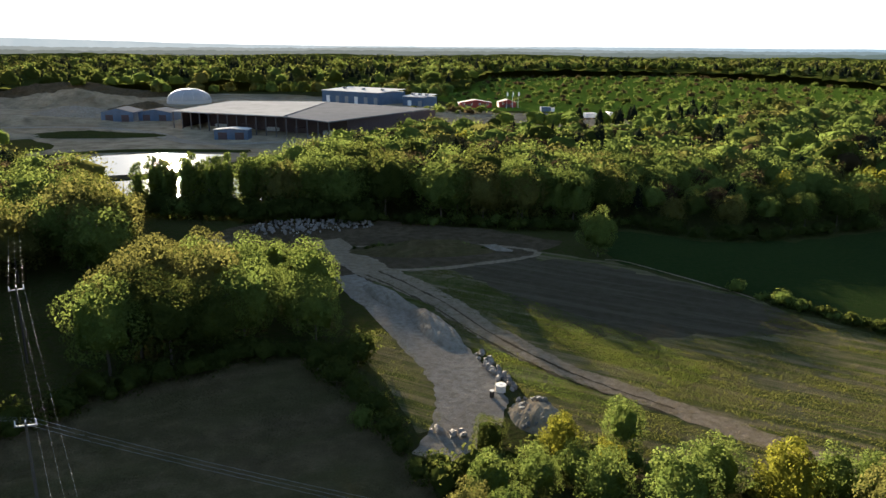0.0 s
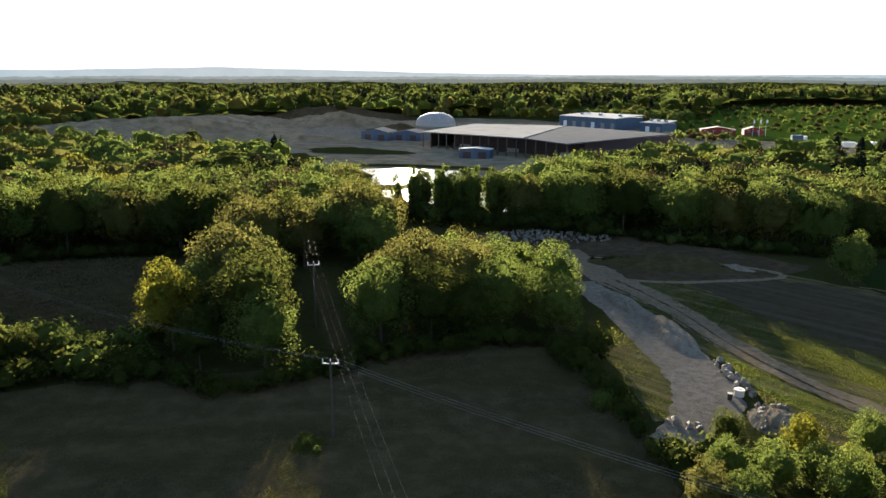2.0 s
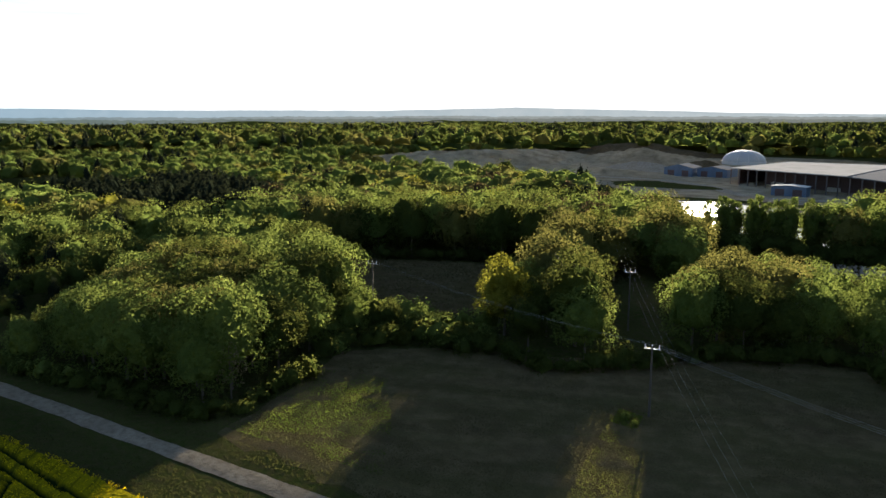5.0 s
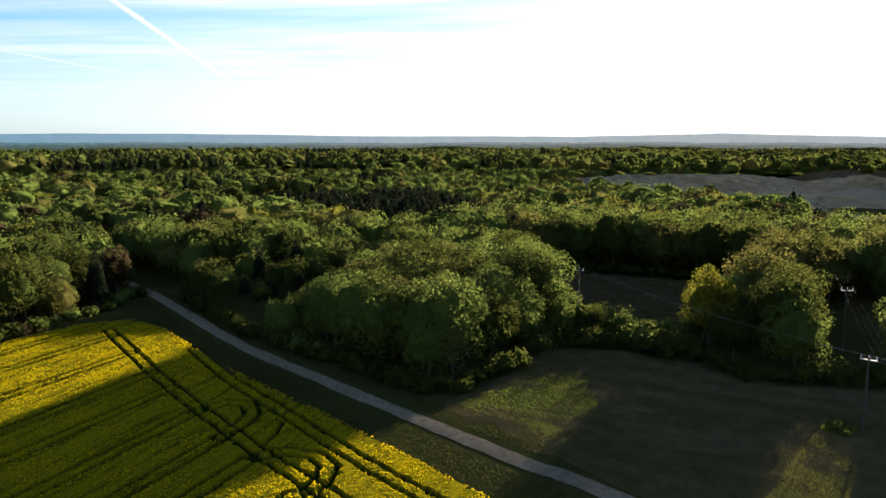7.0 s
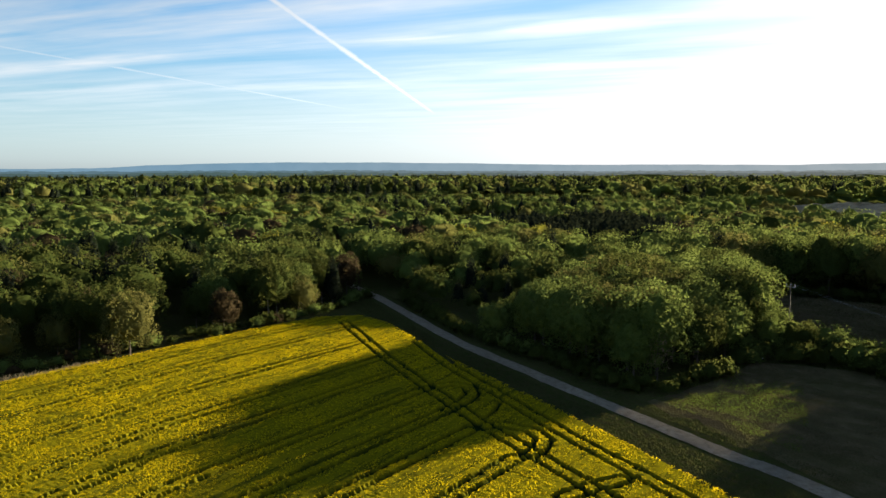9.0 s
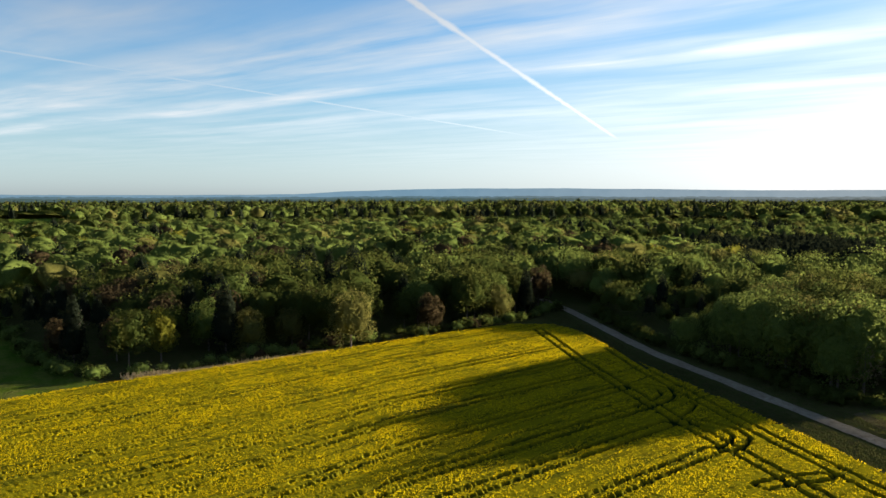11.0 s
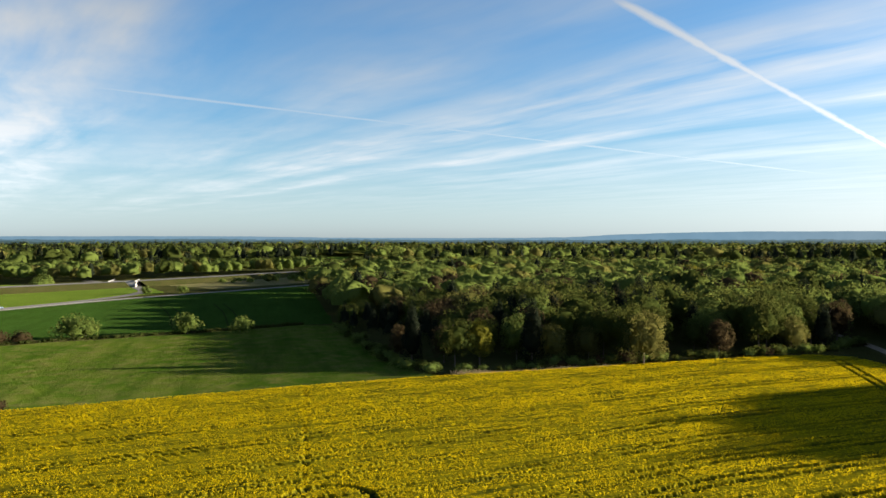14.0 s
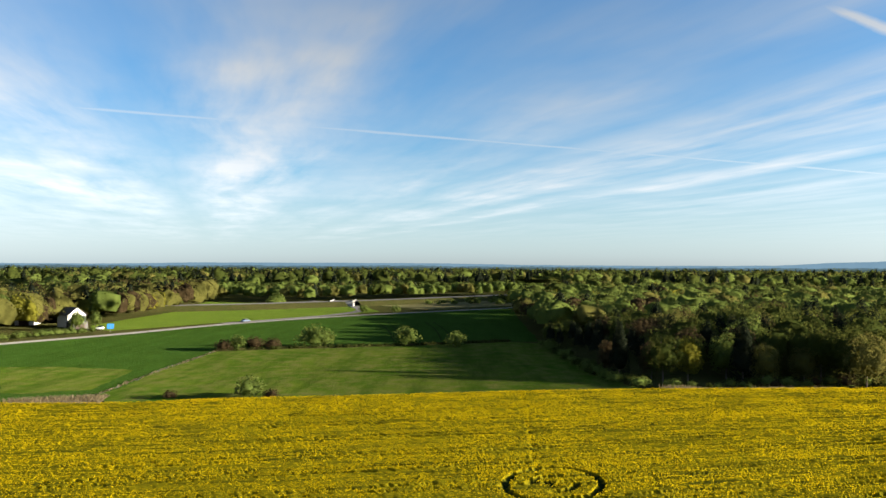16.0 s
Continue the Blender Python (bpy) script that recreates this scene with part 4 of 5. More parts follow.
skirt("undergrowth", [(-153, 103), (-134, 115), (-112, 127), (-92, 127), (-76, 148)], 1.8, 1.0, 44, [8, 8, 9], "dark undergrowth along the clearing", (0.6, 1.3))
skirt("undergrowth", [(-40, 179), (-17, 177), (9, 173), (30, 170), (44, 173), (58, 164), (78, 164), (106, 176)], 1.8, 1.0, 45, [8, 8, 9], "dark undergrowth behind the works", (0.6, 1.3))
skirt("undergrowth", [(-80, 182), (-62, 181), (-40, 179), (-20, 178)], 0.7, 1.6, 47, [8, 8, 8, 9], "dark undergrowth below the poplars", (1.1, 2.3))
skirt("thicket", [(-95, 60), (-90, 68), (-84, 74), (-76, 72), (-70, 68)], 1.0, 2.4, 46, [8, 8, 9], "shrubby thicket between the groves", (0.8, 1.9))

# ---- distant forest ----
rng = np.random.default_rng(9)
FAR_FIELD = [(-560, -275), (-590, -250), (-830, -340), (-1010, -400), (-970, -475), (-760, -380)]
OPEN = [FAR_FIELD, [(-440, 320), (-420, 470), (-335, 545), (-270, 592), (-130, 605), (-20, 575), (60, 500), (130, 470), (120, 400), (20, 360), (-40, 290), (-90, 230), (-150, 230), (-170, 300), (-260, 310)],
        [(40, 440), (120, 430), (300, 480), (420, 640), (420, 760), (330, 1080), (60, 960), (0, 560)], PASTURE, WHEAT_FIELD, LIGHT_FIELD, [(-120, -280), (-400, -215), (-470, -260), (-460, -310), (-340, -340), (-333, -425), (-242, -358), (-165, -316)], RAPE_FIELD, BROWN_FIELD, FALLOW, GREEN_E, SITE, MEADOW_N,
        WOOD_W, [(-310, -230), (-310, 60), (-262, 110), (-262, 205), (-210, 245), (-150, 250), (-150, 330), (262, 372), (262, -230)], [(-420, 105), (-300, 100), (-300, 160), (-420, 150)],
        [(-150, -300), (-165, -320), (-242, -360), (-333, -430), (-350, -362), (-470, -314), (-620, -264), (-600, -230), (-440, -200), (-330, -215), (-300, -290)], [(-20, -300), (60, -190), (80, 60), (240, 190), (700, 100), (500, -600), (-60, -330), (-110, -296), (-130, -296), (-130, -308), (-145, -330)]]


def sector(r0, r1, spacing, seed):
    n = int((r1 * 2) / spacing)
    g = np.random.default_rng(seed)
    gx, gy = np.meshgrid(np.linspace(-r1, r1, n), np.linspace(-r1, r1, n))
    x, y = gx + g.uniform(-0.45, 0.45, gx.shape) * spacing, gy + g.uniform(-0.45, 0.45, gx.shape) * spacing
    x, y = x.ravel(), y.ravel()
    rr = np.hypot(x, y)
    yaw = np.degrees(np.arctan2(-x, y))
    ok = (rr > r0) & (rr < r1) & (yaw > -36) & (yaw < 152)
    x, y = x[ok], y[ok]
    for o in OPEN:
        k = ~inside(o, x, y)
        x, y = x[k], y[k]
    return np.c_[x, y]


far_wood("outer_woodland", sector(150, 640, 11.4, 31), 31, REMOTE, 2, "wide green woodland beyond the fields", (0.72, 1.0), low=1.0, wide=1.6)
far_wood("remote_woodland", sector(640, 1500, 23.0, 32), 32, [6, 6, 6, 6, 1, 1, 0, 2, 3], 3, "remote forest reaching to the hills", (1.1, 1.5), wide=2.6)


def canopy_sheet():
    """The forest roof past the counted trees, a bumpy sheet that climbs a little to the skyline."""
    an = np.radians(np.linspace(-40, 156, 400))
    rr = np.geomspace(680, 2100, 80)
    A, R = np.meshgrid(an, rr, indexing="ij")
    g = np.random.default_rng(77)
    x, y = -np.sin(A) * R, np.cos(A) * R
    lift = np.interp(np.degrees(A), [-40, 40, 100, 156], [6, 4, -3, -4])
    z = 6 + lift * ((R - 680) / 4020) + g.uniform(0, 5, R.shape) + 2.5 * np.sin(x * 0.011 + y * 0.006) + 2 * np.sin(y * 0.017 - x * 0.004)
    n, m = A.shape
    i = np.arange(n * m).reshape(n, m)
    f = np.stack([i[:-1, :-1], i[1:, :-1], i[1:, 1:], i[:-1, 1:]], -1).reshape(-1, 4)
    mx, my = x.ravel()[f].mean(1), y.ravel()[f].mean(1)
    shut = np.zeros(len(f), bool)
    for o in OPEN:
        shut |= inside(o, mx, my)
    f = f[~shut]
    me = mesh_of("forest_roof", np.stack([x, y, z], -1).reshape(-1, 3), f, [LEAF[1]])
    return tagged(new("forest_roof", me), "hazy forest roof stretching to the skyline", "woodland", kind="stuff")


canopy_sheet()


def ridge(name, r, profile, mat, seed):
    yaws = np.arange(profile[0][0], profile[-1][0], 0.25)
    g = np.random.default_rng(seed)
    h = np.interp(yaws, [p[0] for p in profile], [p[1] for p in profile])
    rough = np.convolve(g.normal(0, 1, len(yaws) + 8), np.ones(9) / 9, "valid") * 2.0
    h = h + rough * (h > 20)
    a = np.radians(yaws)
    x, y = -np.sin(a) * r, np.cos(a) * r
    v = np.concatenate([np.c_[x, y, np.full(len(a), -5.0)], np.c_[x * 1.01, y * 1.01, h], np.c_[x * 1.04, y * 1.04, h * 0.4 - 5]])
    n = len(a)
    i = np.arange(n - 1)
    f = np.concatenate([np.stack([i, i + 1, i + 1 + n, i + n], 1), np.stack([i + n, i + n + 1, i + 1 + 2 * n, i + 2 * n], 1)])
    return tagged(new(name, mesh_of(name, v, f, [mat])), "long low ridge in painted blue haze on the horizon", "hills", kind="structure")


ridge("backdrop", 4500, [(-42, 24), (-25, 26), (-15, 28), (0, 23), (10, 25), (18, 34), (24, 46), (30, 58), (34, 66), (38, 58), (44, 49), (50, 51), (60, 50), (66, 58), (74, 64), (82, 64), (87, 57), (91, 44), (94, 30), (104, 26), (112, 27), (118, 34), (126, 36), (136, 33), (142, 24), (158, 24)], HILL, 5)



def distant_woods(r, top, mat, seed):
    """A far belt of forest, haze painted in, with an uneven line of treetops."""
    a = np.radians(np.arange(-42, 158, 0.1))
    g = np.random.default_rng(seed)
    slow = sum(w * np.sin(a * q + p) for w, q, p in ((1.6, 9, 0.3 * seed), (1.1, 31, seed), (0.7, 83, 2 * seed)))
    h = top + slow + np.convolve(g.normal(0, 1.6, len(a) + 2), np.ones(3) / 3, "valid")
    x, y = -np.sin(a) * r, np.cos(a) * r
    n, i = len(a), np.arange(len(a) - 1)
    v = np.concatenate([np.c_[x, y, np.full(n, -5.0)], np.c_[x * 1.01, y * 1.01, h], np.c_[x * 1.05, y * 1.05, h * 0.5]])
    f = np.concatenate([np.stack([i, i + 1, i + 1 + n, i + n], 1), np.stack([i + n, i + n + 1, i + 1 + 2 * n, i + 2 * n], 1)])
    return tagged(new("backdrop_woods", mesh_of("backdrop_woods", v, f, [mat])), "belt of distant forest in painted haze below the hills", "woodland", kind="structure")


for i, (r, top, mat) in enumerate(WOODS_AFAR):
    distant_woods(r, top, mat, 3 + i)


# ---- things: works, farm track, roads ----
BLUE = solid_mat("blue_sheet_metal", (0.055, 0.1, 0.17), 0.5, vary=0.3, scale=0.3)
WHITE_ROOF = solid_mat("pale_roof_sheet", (0.5, 0.5, 0.49), 0.9, vary=0.25, scale=0.25, spec=0.0)
GREY_ROOF = solid_mat("grey_roof_sheet", (0.16, 0.162, 0.168), 0.8, vary=0.2, scale=0.12, spec=0.0)
# the hall's sun-facing slope: same grey sheet, its sheen put into a paler colour
SUNLIT_SHEET = solid_mat("sunlit_roof_sheet", (0.3, 0.3, 0.3), 0.8, vary=0.25, scale=0.1, spec=0.0)
DARK_STEEL = solid_mat("dark_steel", (0.10, 0.09, 0.09), 0.7, spec=0.1)
DARK_WALL = solid_mat("dark_wall", (0.085, 0.06, 0.06), 0.8, spec=0.1)
STEEL = solid_mat("galvanised_steel", (0.26, 0.265, 0.27), 0.6, metal=0.3, spec=0.3)
DOME_SKIN = solid_mat("dome_fabric", (0.3, 0.305, 0.31), 0.6, vary=0.15, scale=0.1)
CONCRETE = solid_mat("concrete", (0.42, 0.41, 0.39), 0.9, bump=0.4)
PALE_CONCRETE = solid_mat("pale_concrete", (0.5, 0.49, 0.46), 0.85, bump=0.3)
BLACK = solid_mat("black_plastic", (0.015, 0.015, 0.016), 0.5)
RED = solid_mat("falu_red_paint", (0.25, 0.035, 0.025), 0.8)
WHITE = solid_mat("white_paint", (0.75, 0.75, 0.73), 0.6, vary=0.15)
ROOF_TILE = solid_mat("dark_roof_tile", (0.06, 0.055, 0.055), 0.8)
GLASS_DARK = solid_mat("window_glass", (0.03, 0.04, 0.05), 0.12, spec=0.6, vary=0.1)
ROCK = solid_mat("broken_rock", (0.25, 0.222, 0.19), 0.95, vary=0.35, scale=0.8, bump=0.6)
DARK_ROCK = solid_mat("dark_rubble", (0.13, 0.125, 0.115), 0.95, vary=0.35, scale=0.8, bump=0.6)
POLE_WOOD = solid_mat("pole_wood", (0.06, 0.05, 0.04), 0.9, bump=0.5)
WIRE = solid_mat("aluminium_wire", (0.3, 0.3, 0.3), 0.6, vary=0.1, spec=0.3)
SIGN_BLUE = solid_mat("sign_blue", (0.02, 0.16, 0.45), 0.5, vary=0.05)
TYRE = solid_mat("tyre_rubber", (0.02, 0.02, 0.02), 0.9)


def slab(corners, z_list, thick):
    """A roof plate over corner points with a height at each."""
    bm = bmesh.new()
    top = [bm.verts.new((x, y, z)) for (x, y), z in zip(corners, z_list)]
    low = [bm.verts.new((x, y, z - thick)) for (x, y), z in zip(corners, z_list)]
    n = len(top)
    bm.faces.new(top), bm.faces.new(low[::-1])
    for i in range(n):
        bm.faces.new((top[i], low[i], low[(i + 1) % n], top[(i + 1) % n]))
    bmesh.ops.recalc_face_normals(bm, faces=bm.faces)
    return bm


def wall_between(a, b, z0, z1, thick=0.3):
    bm = bmesh.new()
    a, b = Vector((*a, 0)), Vector((*b, 0))
    d = (b - a).normalized()
    s = Vector((-d.y, d.x, 0)) * thick / 2
    v = [bm.verts.new(p + Vector((0, 0, z))) for z in (z0, z1) for p in (a - s, b - s, b + s, a + s)]
    for f in ((0, 1, 2, 3), (7, 6, 5, 4), (0, 4, 5, 1), (1, 5, 6, 2), (2, 6, 7, 3), (3, 7, 4, 0)):
        bm.faces.new([v[i] for i in f])
    bmesh.ops.recalc_face_normals(bm, faces=bm.faces)
    return bm


def storage_hall():
    a, b, c, d, e, f = (-135, 380), (-124, 447), (-65, 432), (-72, 345), (-6, 404), (-50, 332)
    hall = thing("storage_hall", (0, 0, 0), "vast low open-sided hall with a pale grey sheet roof", "hall")
    # one roof, its left slope coloured as lit, its right slope as dull
    part("roof", slab([a, d, c, b], [8.6, 9.6, 9.8, 8.8], 0.5), SUNLIT_SHEET, hall, "roof slope painted pale for the sun's sheen")
    part("roof", slab([d, f, e, c], [9.5, 8.6, 8.6, 9.7], 0.5), GREY_ROOF, hall, "roof slope painted darker, turned from the sun")
    part("ridge_strip", wall_between(d, c, 9.5, 9.85, 0.6), GREY_ROOF, hall)
    for p, q in ((a, f),):
        p, q = Vector(p), Vector(q)
        n = 16
        for i in range(n + 1):
            s = p.lerp(q, i / n)
            bm = bmesh.new()
            box(bm, s.x - 0.25, s.x + 0.25, s.y + 0.8, s.y + 1.3, 0, 8.4)
            part("column", bm, DARK_STEEL, hall)
    for p, q in (((-120, 392), (-44, 350)), ((-44, 350), (-4, 400)), ((-132, 384), (-122, 444)), ((-122, 444), (-65, 429)), ((-65, 429), (-8, 402))):
        part("wall", wall_between(p, q, 0, 8.3), DARK_WALL, hall, "dark wall under the roof")
    for i in range(5):
        s = Vector((-112, 389)).lerp(Vector((-52, 356)), i / 4)
        bm = bmesh.new()
        box(bm, s.x - 4, s.x + 4, s.y - 3, s.y + 2, 0, 1.6 + (i * 13 % 5) * 0.3, 0.3)
        part("stack", bm, DARK_WALL if i % 2 else CONCRETE, hall, "stacked goods under the roof")


storage_hall()


def dome_hall(x, y, r, h):
    dome = thing("dome_hall", (x, y, 0), "large white rounded dome over a low concrete ring", "dome")
    bm = bmesh.new()
    bmesh.ops.create_uvsphere(bm, u_segments=48, v_segments=24, radius=1.0)
    bmesh.ops.delete(bm, geom=[v for v in bm.verts if v.co.z < -0.02], context="VERTS")
    for v in bm.verts:
        v.co = Vector((v.co.x * r, v.co.y * r, v.co.z * (h - 2) + 2))
    for f in bm.faces:
        f.smooth = True
    part("shell", bm, DOME_SKIN, dome)
    bm = bmesh.new()
    bmesh.ops.create_cone(bm, cap_ends=True, segments=48, radius1=r + 0.3, radius2=r + 0.3, depth=2.2, matrix=Matrix.Translation((0, 0, 1.1)))
    part("ring_wall", bm, CONCRETE, dome)
    for i in range(12):
        an = i * math.pi / 6
        bm = bmesh.new()
        pts = [Vector((math.cos(an) * r * math.cos(t) * 1.003, math.sin(an) * r * math.cos(t) * 1.003, 2 + (h - 2) * math.sin(t) * 1.003)) for t in np.linspace(0, math.pi / 2, 9)]
        for p, q in zip(pts[:-1], pts[1:]):
            rod(bm, p, q, 0.1, seg=4)
        part("seam", bm, PALE_CONCRETE, dome)


dome_hall(-180, 543, 15, 10.2)


def gable_shed(x, y, w, d, h, rise, turn, wall, roof, label, name="shed", doors=1, windows=0, category="building", dark_door=True):
    """A gabled building with roof, gates and windows on its front."""
    ob = thing(name, (x, y, 0), label, category, turn=turn)
    bm = bmesh.new()
    pts = [(-w / 2, 0), (w / 2, 0), (w / 2, h), (0, h + rise), (-w / 2, h)]
    fr, bk = [bm.verts.new((px, -d / 2, pz)) for px, pz in pts], [bm.verts.new((px, d / 2, pz)) for px, pz in pts]
    bm.faces.new(fr), bm.faces.new(bk[::-1])
    for i in range(5):
        bm.faces.new((fr[i], bk[i], bk[(i + 1) % 5], fr[(i + 1) % 5]))
    bmesh.ops.recalc_face_normals(bm, faces=bm.faces)
    part("wall", bm, wall, ob)
    for s in (-1, 1):
        part("roof", slab([(0, -d / 2 - 0.4), (s * (w / 2 + 0.4), -d / 2 - 0.4), (s * (w / 2 + 0.4), d / 2 + 0.4), (0, d / 2 + 0.4)], [h + rise + 0.2, h + 0.05, h + 0.05, h + rise + 0.2], 0.15), roof, ob)
    for i in range(doors):
        cx = (i - (doors - 1) / 2) * w / max(1, doors)
        bm = bmesh.new()
        hw = min(2.0, w / (doors * 3.2))
        box(bm, cx - hw, cx + hw, -d / 2 - 0.08, -d / 2 + 0.05, 0, h * 0.72)
        part("gate" if hw > 0.8 else "door", bm, DARK_WALL if dark_door else WHITE, ob)
    for i in range(windows):
        cx = (i - (windows - 1) / 2) * w / windows
        win = bmesh.new()
        box(win, cx - 0.6, cx + 0.6, -d / 2 - 0.06, -d / 2 + 0.05, h * 0.55, h * 0.55 + 1.3)
        o = part("window", win, WHITE, ob)
        pane = bmesh.new()
        box(pane, cx - 0.48, cx + 0.48, -d / 2 - 0.09, -d / 2 - 0.055, h * 0.55 + 0.12, h * 0.55 + 1.18)
        part("pane", pane, GLASS_DARK, o)
    return ob


gable_shed(-94, 339, 15, 7, 4.4, 0.5, 0, BLUE, WHITE_ROOF, "small blue shed with a white roof", doors=2)
gable_shed(-176, 418, 17, 16, 5, 2.0, 2, BLUE, GREY_ROOF, "blue sheet-metal workshop with a gabled roof", "workshop", 2)
gable_shed(-157, 423, 18, 16, 4.6, 1.5, -3, BLUE, GREY_ROOF, "low blue workshop beside the hall", "workshop", 2)


def flat_hall(x, y, w, d, h, turn, wall, roof, label, name):
    ob = thing(name, (x, y, 0), label, "hall", turn=turn)
    bm = bmesh.new()
    box(bm, -w / 2, w / 2, -d / 2, d / 2, 0, h)
    part("wall", bm, wall, ob)
    part("roof", slab([(-w / 2 - 0.5, -d / 2 - 0.5), (w / 2 + 0.5, -d / 2 - 0.5), (w / 2 + 0.5, d / 2 + 0.5), (-w / 2 - 0.5, d / 2 + 0.5)], [h + 0.3, h + 0.3, h + 1.6, h + 1.6], 0.25), roof, ob)
    for i in range(int(w / 9)):
        cx = -w / 2 + 6 + i * 9
        bm = bmesh.new()
        box(bm, cx - 1.6, cx + 1.6, -d / 2 - 0.1, -d / 2 + 0.05, 0, h * 0.6)
        part("gate", bm, STEEL if i % 3 else WHITE, ob)
    for i in range(3):
        cx = -w / 3 + i * w / 3
        bm = bmesh.new()
        box(bm, cx - 1.0, cx + 1.0, -1, 1, h + 0.8, h + 2.2, 0.1)
        part("roof_vent", bm, STEEL, ob)
    return ob


flat_hall(-58, 560, 54, 30, 8.2, -35, BLUE, WHITE_ROOF, "big blue industrial hall with a white roof", "industrial_hall")
flat_hall(-16, 536, 18, 16, 6.0, -35, BLUE, WHITE_ROOF, "blue annex of the industrial hall", "industrial_annex")
gable_shed(22, 520, 22, 8, 3.4, 1.8, 6, RED, ROOF_TILE, "long red wooden barrack with a dark roof", "barrack", 2, 4)
gable_shed(44, 525, 12, 8, 3.4, 1.8, 6, RED, ROOF_TILE, "short red wooden barrack", "barrack", 1, 2)
for i, (fx, fy) in enumerate(((43, 512), (47, 514), (51, 516))):
    pole = thing("flagpole", (fx, fy, 0), "white flagpole with a hanging flag", "flagpole", "flagpoles at the works")
    part("mast", rod(bmesh.new(), (0, 0, 0), (0, 0, 11), 0.12, 0.07), WHITE, pole)
    bm = bmesh.new()
    box(bm, 0.08, 0.9, -0.05, 0.05, 8.2, 10.6, 0.03)
    part("flag", bm, WHITE, pole)


def lorry(x, y, turn, body, label):
    ob = thing("lorry", (x, y, 0), label, "lorry", "vehicles on the works yard", turn=turn)
    bm = bmesh.new()
    box(bm, -4.5, 2.2, -1.25, 1.25, 1.1, 3.9, 0.08)
    part("cargo_box", bm, body, ob)
    bm = bmesh.new()
    box(bm, 2.4, 4.6, -1.2, 1.2, 0.8, 3.3, 0.25)
    cab = part("cab", bm, WHITE, ob)
    bm = bmesh.new()
    box(bm, 4.55, 4.66, -1.0, 1.0, 2.0, 2.9)
    part("windscreen", bm, GLASS_DARK, cab)
    for wx in (-3.2, -2.0, 3.4):
        for wy in (-1.15, 1.15):
            part("wheel", rod(bmesh.new(), (wx, wy - 0.18, 0.5), (wx, wy + 0.18, 0.5), 0.5, seg=12), TYRE, ob)


def car(x, y, turn, paint, label, group="vehicles on the works yard"):
    ob = thing("car", (x, y, 0), label, "car", group, turn=turn)
    bm = bmesh.new()
    box(bm, -2.1, 2.1, -0.88, 0.88, 0.35, 0.95, 0.15)
    part("body", bm, paint, ob)
    bm = bmesh.new()
    r = bmesh.ops.create_cube(bm, size=1.0, matrix=Matrix.Translation((-0.2, 0, 1.2)) @ Matrix.Diagonal((2.3, 1.6, 0.55, 1)))
    for v in bm.verts:
        if v.co.z > 1.2:
            v.co.x = -0.2 + (v.co.x + 0.2) * 0.7
            v.co.y *= 0.86
    part("cabin", bm, GLASS_DARK, ob)
    for wx in (-1.3, 1.3):
        for wy in (-0.8, 0.8):
            part("wheel", rod(bmesh.new(), (wx, wy - 0.1, 0.33), (wx, wy + 0.1, 0.33), 0.33, seg=12), TYRE, ob)


lorry(86, 440, 20, WHITE, "white box lorry parked on the yard")
lorry(97, 446, 100, WHITE, "white box lorry parked on the yard")
lorry(66, 480, 15, BLUE, "blue box lorry parked on the yard")
for i in range(9):
    car(58 + i * 5.2, 468 - i * 3.9 + (i % 3), 60 + i * 7 % 30, (WHITE, STEEL, BLACK, BLUE)[i % 4], ("white car parked on the yard", "silver car parked on the yard", "black car parked on the yard", "blue car parked on the yard")[i % 4])


def heap(name, x, y, rx, ry, h, turn, mat, label, category="heap", seed=1, n=28, rough=0.12, power=1.3):
    """A loose heap with an uneven crest."""
    g = np.random.default_rng(seed)
    u, v = np.meshgrid(np.linspace(-1, 1, n), np.linspace(-1, 1, n), indexing="ij")
    r = np.clip(np.hypot(u, v), 0, 1)
    shape = np.clip(1 - r ** power, 0, 1)
    wob = sum(a * np.sin(f * u * 3 + p) * np.cos(f * v * 2.6 + q) for a, f, p, q in ((0.25, 1.3, *g.uniform(0, 6, 2)), (0.14, 2.7, *g.uniform(0, 6, 2)), (0.08, 5.1, *g.uniform(0, 6, 2))))
    z = h * shape * (1 + wob) + rough * h * g.normal(0, 0.35, u.shape) * (shape > 0.02)
    z[r >= 0.999] = -0.15
    i = np.arange(n * n).reshape(n, n)
    f = np.stack([i[:-1, :-1], i[1:, :-1], i[1:, 1:], i[:-1, 1:]], -1).reshape(-1, 4)
    me = mesh_of(name, np.stack([u * rx, v * ry, z], -1).reshape(-1, 3), f, [mat])
    ob = new(name, me)
    ob.matrix_basis = pose(x, y, 0, 0, 0, turn)
    return tagged(ob, label, category)


heap("spoil_bank", -345, 440, 120, 42, 9, 62, QUARRY, "long pale grey spoil heap in the quarry", seed=2, n=60, power=2.2)
heap("spoil_bank", -250, 520, 60, 30, 9, 20, QUARRY, "terraced grey quarry bank", seed=3, n=44)
heap("spoil_bank", -285, 600, 80, 24, 10, 10, SOIL, "dark brown spoil bank under the forest", seed=4, n=44)
heap("spoil_bank", -215, 450, 34, 16, 5, -20, GRAVEL, "pale gravel heap in the quarry", seed=5)
heap("spoil_bank", -190, 480, 24, 14, 5, 30, SOIL, "dark soil heap near the dome", seed=6)
heap("spoil_bank", -160, 345, 34, 9, 2.6, 5, GRASS, "low grassed bank above the pond", seed=7)
heap("spoil_bank", -215, 345, 40, 12, 3.2, -8, QUARRY, "grey gravel bank above the pond", seed=8)
heap("spoil_bank", -235, 400, 60, 14, 4, 12, QUARRY, "grey terraced bank in the quarry", seed=9, n=44)
